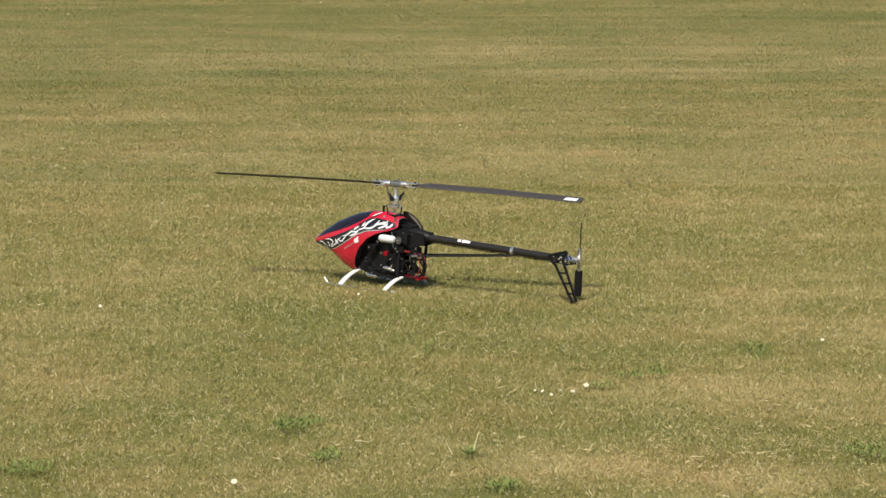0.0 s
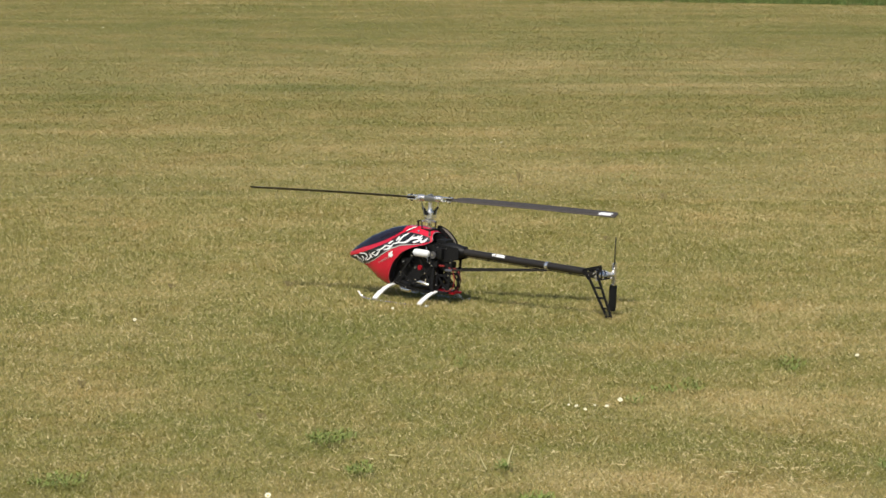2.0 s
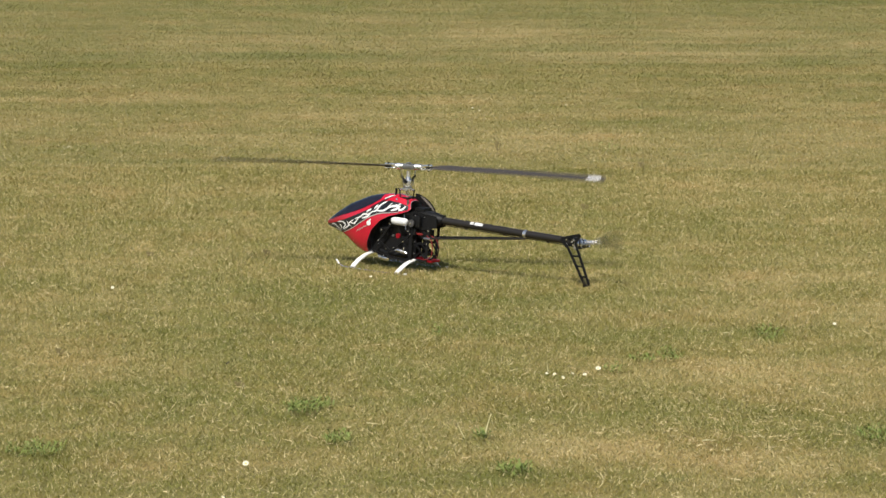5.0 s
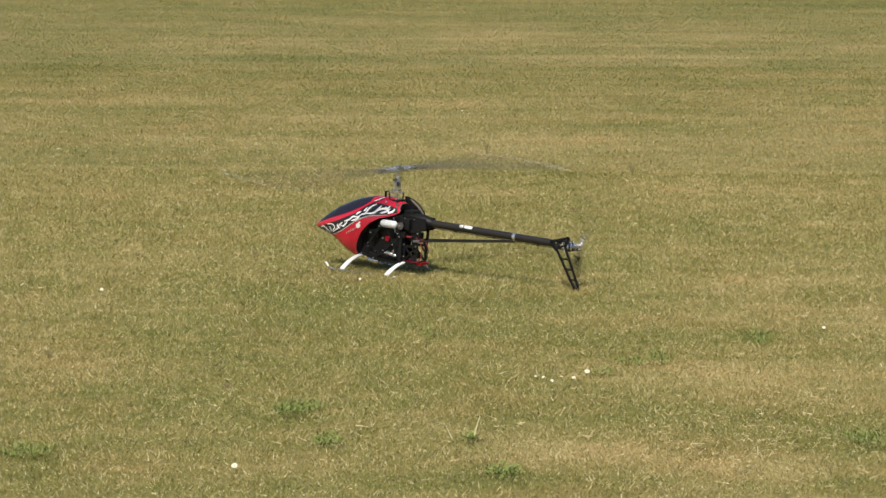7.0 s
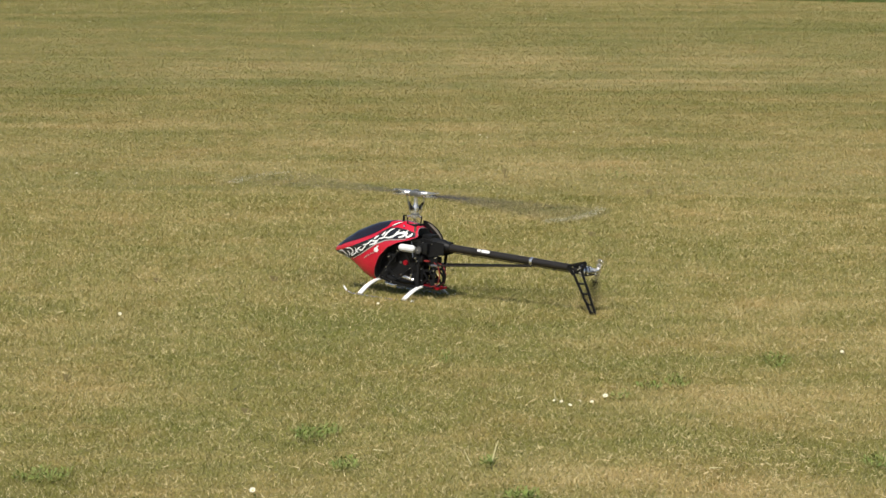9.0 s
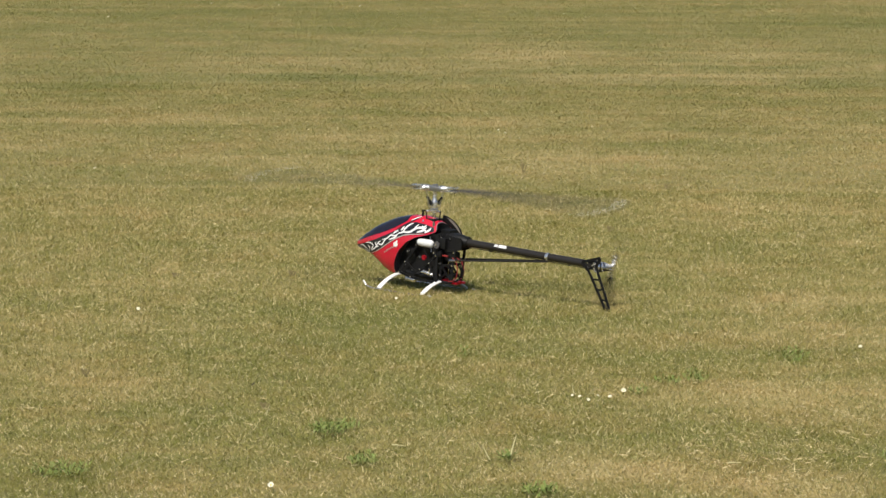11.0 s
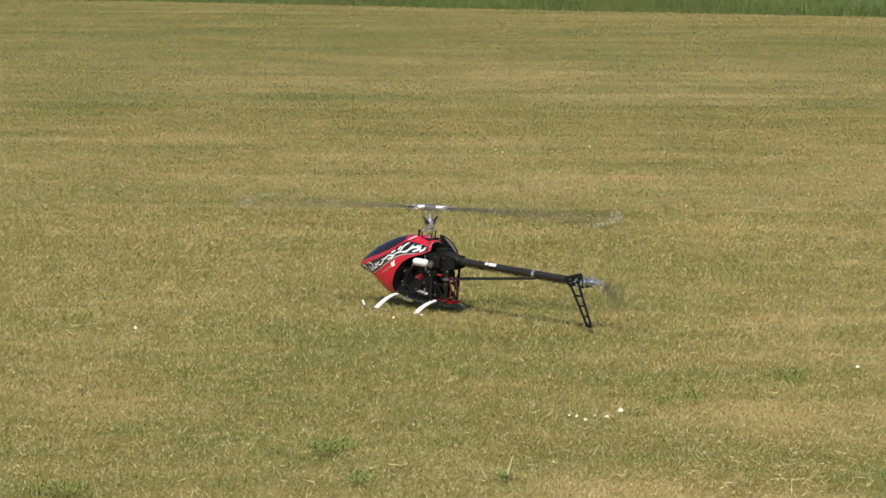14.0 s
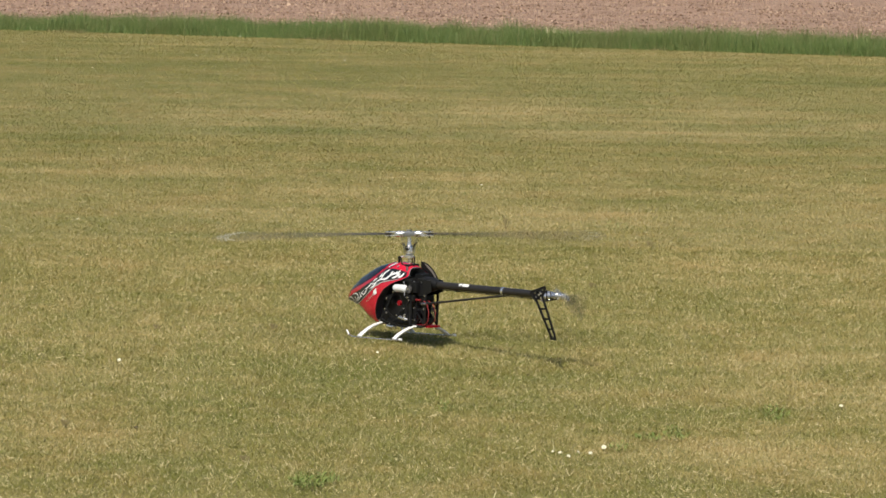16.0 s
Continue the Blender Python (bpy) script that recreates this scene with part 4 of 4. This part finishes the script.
        rows = [[bm.verts.new(turn @ Vector((px * w, py, s * r))) for px, py in prof] for r, w in ((0.030, 0.45), (0.040, 1.0), (0.112, 1.0), (0.121, 0.9), (0.124, 0.6))]
        for a, b in zip(rows, rows[1:]):
            for k in range(6):
                bm.faces.new((a[k], a[(k + 1) % 6], b[(k + 1) % 6], b[k]))
        bm.faces.new(rows[0])
        bm.faces.new(rows[-1])
        part("tail_blade", bm, PLASTIC, rotor, "black tail blade")
    rotor.location = TAIL_HUB
    return rotor


def build_head(heli):
    part("mast", tube(bmesh.new(), [(0, 0, 0.15), (0, 0, HUB_Z)], 0.0055, 14), SILVER, heli, "steel main shaft")
    swash = part("swashplate", disc(bmesh.new(), (0, 0, 0.272), 0.0165, 0.008, (0, 0, 1), 28), SILVER, heli, "silver swashplate")
    part("upper_ring", disc(bmesh.new(), (0, 0, 0.279), 0.0135, 0.006, (0, 0, 1), 28), STEEL, swash)
    for k in range(3):
        a = radians(60 + 120 * k)
        p = Vector((math.cos(a), math.sin(a), 0))
        part("link_ball", tube(bmesh.new(), [p * 0.020 + Vector((0, 0, 0.272)), p * 0.029 + Vector((0, 0, 0.272))], 0.0035, 8), SILVER, swash)
        part("servo_rod", tube(bmesh.new(), [p * 0.029 + Vector((0, 0, 0.274)), p * 0.024 + Vector((0, 0, 0.232))], 0.0022, 8), PLASTIC, heli)
    guide = bmesh.new()
    for a, b in (((0.020, 0.235), (0.034, 0.240)), ((0.036, 0.236), (0.036, 0.272)), ((0.037, 0.270), (0.026, 0.272))):
        bar(guide, (a[0], 0.016, a[1]), (b[0], 0.016, b[1]), 0.004, 0.008)
    part("guide_bracket", guide, PLASTIC, heli, "black swash guide bracket")
    part("bearing_block", box(bmesh.new(), (0, 0, 0.238), (0.046, 0.05, 0.018), 0.003), PLASTIC, heli)

    rotor = part("main_rotor", box(bmesh.new(), (0, 0, 0), (0.040, 0.024, 0.018), 0.004), STEEL, heli, "dull silver rotor hub")
    part("head_cap", disc(bmesh.new(), (0, 0, 0.011), 0.009, 0.006, (0, 0, 1), 16), STEEL, rotor)
    part("mixing_base", box(bmesh.new(), (0, 0, -0.064), (0.020, 0.020, 0.026), 0.004), SILVER, rotor, "silver mixing base")
    part("head_collar", tube(bmesh.new(), [(0, 0, -0.052), (0, 0, -0.046), (0, 0, -0.040), (0, 0, -0.034), (0, 0, -0.008)], [0.0125, 0.0125, 0.009, 0.0075, 0.0075], 16), SILVER, rotor)
    for s in (1, -1):
        arm = bmesh.new()
        bar(arm, (s * 0.024, s * 0.012, -0.030), (s * 0.008, s * 0.012, -0.050), 0.006, 0.009, (0, 1, 0))
        bar(arm, (s * 0.002, s * 0.010, -0.046), (s * 0.012, s * 0.012, -0.054), 0.012, 0.010, (0, 1, 0))
        part("washout_arm", arm, PLASTIC, rotor, "black washout arm")
        part("pitch_link", tube(bmesh.new(), [(s * 0.013, s * 0.013, -0.068), (s * 0.024, s * 0.022, -0.004)], 0.0020, 8), STEEL, rotor)
        grip = bmesh.new()
        tube(grip, [(s * 0.020, 0, 0), (s * 0.032, 0, 0), (s * 0.050, 0, 0)], [0.0105, 0.0115, 0.0095], 14)
        box(grip, (s * 0.063, 0, 0.006), (0.040, 0.022, 0.004), 0.001)
        box(grip, (s * 0.063, 0, -0.006), (0.040, 0.022, 0.004), 0.001)
        box(grip, (s * 0.036, s * 0.020, 0), (0.014, 0.020, 0.008), 0.002)
        part("blade_grip", grip, SILVER, rotor, "silver blade grip")
        part("grip_bolt", tube(bmesh.new(), [(s * 0.070, 0, -0.013), (s * 0.070, 0, 0.012)], 0.0035, 10), PLASTIC, rotor)
        bm = bmesh.new()
        prof = [(0.018, 0.0), (0.012, 0.0033), (0.0, 0.0036), (-0.020, 0.0016), (-0.037, 0.0), (-0.020, -0.0010), (0.0, -0.0030), (0.012, -0.0030)]
        rows, marks = [], []
        for r, w in ((0.060, 0.42), (0.085, 0.45), (0.105, 0.85), (0.13, 1.0), (0.35, 1.0), (0.615, 1.0), (0.616, 1.0), (0.660, 1.0), (0.661, 1.0), (0.672, 0.85), (0.676, 0.6)):
            droop = -0.010 * (r / 0.675) ** 2
            rows.append([bm.verts.new(Vector((s * r, s * py * w * -1, pz)) + Vector((0, 0, droop))) for py, pz in prof])
            marks.append(r)
        for i, (a, b) in enumerate(zip(rows, rows[1:])):
            for k in range(8):
                f = bm.faces.new((a[k], a[(k + 1) % 8], b[(k + 1) % 8], b[k]))
                if 0.61 < marks[i] < 0.658 and k in (1, 2):
                    f.material_index = 1
        bm.faces.new(rows[0])
        bm.faces.new(rows[-1])
        rotor_blades.append((s, part("rotor_blade", bm, [ROTOR, WHITE], rotor, "dark grey carbon rotor blade with white tip")))
    rotor.location = (0, 0, HUB_Z)
    return rotor


rotor_blades = []
helicopter = thing("model_helicopter", "red and black radio-controlled model helicopter on the mown grass", "model helicopter")
build_canopy(helicopter)
build_frame(helicopter)
build_landing_gear(helicopter)
tail_rotor = build_tail(helicopter)
main_rotor = build_head(helicopter)

# ---- what moves ----
# seconds, x, z, heading, pitch (nose down), roll
FLIGHT = [
    (0.0, 0.0, 0.0, 38.0, -3.3, 0.0),
    (7.0, 0.0, 0.0, 37.8, -3.3, 0.0),
    (8.5, 0.0, 0.0, 38.2, -3.3, 0.0),
    (9.5, 0.0, 0.0, 38.6, -3.4, 0.0),
    (12.0, 0.005, 0.0, 42.0, -3.4, -0.2),
    (12.5, 0.005, 0.0, 42.9, -3.3, -0.2),
    (13.0, 0.005, 0.0, 44.0, -3.1, -0.2),
    (13.5, 0.004, 0.0, 44.5, -2.8, -0.2),
    (14.0, 0.004, 0.0, 46.0, -2.0, -0.2),
    (14.5, -0.002, 0.003, 49.4, -0.2, 0.0),
    (15.0, -0.003, 0.016, 50.8, 0.8, 0.3),
    (15.5, -0.003, 0.016, 50.8, 0.4, 0.3),
    (16.0, -0.003, 0.028, 51.6, 2.1, 0.0),
]

# seconds, direction of one rotor blade in the world; it turns clockwise as seen from above
START = [(0.0, -23.0), (4.1, -23.0), (4.2, -26.5), (4.3, -38.0), (4.4, -70.0), (4.5, -96.0), (4.6, -145.0), (4.7, -189.0)]
SPIN = [(7.0, 43.0), (7.5, -60.0), (8.0, 0.0), (8.5, 8.0), (9.0, -28.0), (9.5, 20.0), (12.0, 10.0), (12.5, -85.0), (13.0, 5.0), (13.5, 8.0), (14.0, -12.0), (14.5, -4.0), (15.0, -20.0), (15.5, -18.0), (16.0, -5.0)]

TAIL_START = [(0.0, 0.0), (4.1, 0.0), (4.2, -33.0), (4.3, -88.0), (4.4, -208.0), (4.5, -360.0), (4.6, -585.0)]

# seconds, pitch of the rotor blades
COLLECTIVE = [(0.0, 12.0), (4.4, 12.0), (6.8, 5.0), (13.0, 4.0), (15.0, 3.0), (15.5, 3.0), (16.0, 0.0)]

# the moth: seconds, x, y, z, bank, heading
FLUTTER = [(0.0, -0.505, -2.20, -0.004, 0, 120), (14.2, -0.505, -2.20, -0.004, 0, 120), (14.4, -0.502, -2.186, 0.030, 30, 150), (14.5, -0.501, -2.11, 0.022, -40, 170), (14.65, -0.540, -2.10, 0.030, 40, 180),
           (14.8, -0.593, -2.089, 0.036, -40, 190), (14.9, -0.659, -2.058, 0.030, 35, 175), (15.0, -0.734, -2.052, 0.030, -30, 170), (15.1, -0.766, -2.055, 0.024, 20, 160), (15.25, -0.79, -2.05, -0.004, 0, 160), (16.0, -0.79, -2.05, -0.004, 0, 160)]


def rotor_angles():
    """The rotor's direction at every thirtieth of a second."""
    out = [float(np.interp(f / FPS, [a for a, _ in START], [b for _, b in START])) for f in range(142)]
    (t, goal), steps = SPIN[0], round((SPIN[0][0] - 4.7) * FPS)
    rates = np.minimum(84.0, 15.0 + 1.3 * np.arange(steps))
    short = (out[-1] - goal - rates.sum()) % 180.0
    rates -= (180.0 - short) / steps
    out += list(out[-1] - np.cumsum(rates))
    for (t0, a), (t1, b) in zip(SPIN, SPIN[1:]):
        n = round((t1 - t0) * FPS)
        least = n * 89.3 - 180.0
        total = least + (a - b - least) % 180.0
        out += [out[-1] - total / n * (k + 1) for k in range(n)]
    return out


def motions():
    walk(helicopter, [(t, pose(x, 0.0, z - 0.005, r, p, 180 - h)) for t, x, z, h, p, r in FLIGHT])
    rows, tail, tail_angle = [], [], 0.0
    for f, angle in enumerate(rotor_angles()):
        t = f / FPS
        tail_angle = float(np.interp(t, [a for a, _ in TAIL_START], [b for _, b in TAIL_START])) if t < 4.61 else tail_angle - min(87.0, 75 + (t - 4.6) * 12)
        h = float(np.interp(t, [r[0] for r in FLIGHT], [r[3] for r in FLIGHT]))
        teeter = float(np.interp(t, [4.1, 6.0], [-1.2, 0.0]))
        rows.append((t, pose(0, 0, HUB_Z, 0, teeter, angle - (180 - h))))
        tail.append((t, pose(*TAIL_HUB, 0, tail_angle, 0)))
    walk(main_rotor, rows)
    walk(tail_rotor, tail)
    for s, blade in rotor_blades:
        walk(blade, [(t, pose(0, 0, 0, s * p)) for t, p in COLLECTIVE])

    walk(moth, [(t, pose(x, y, z, r, 0, h)) for t, x, y, z, r, h in FLUTTER])


motions()
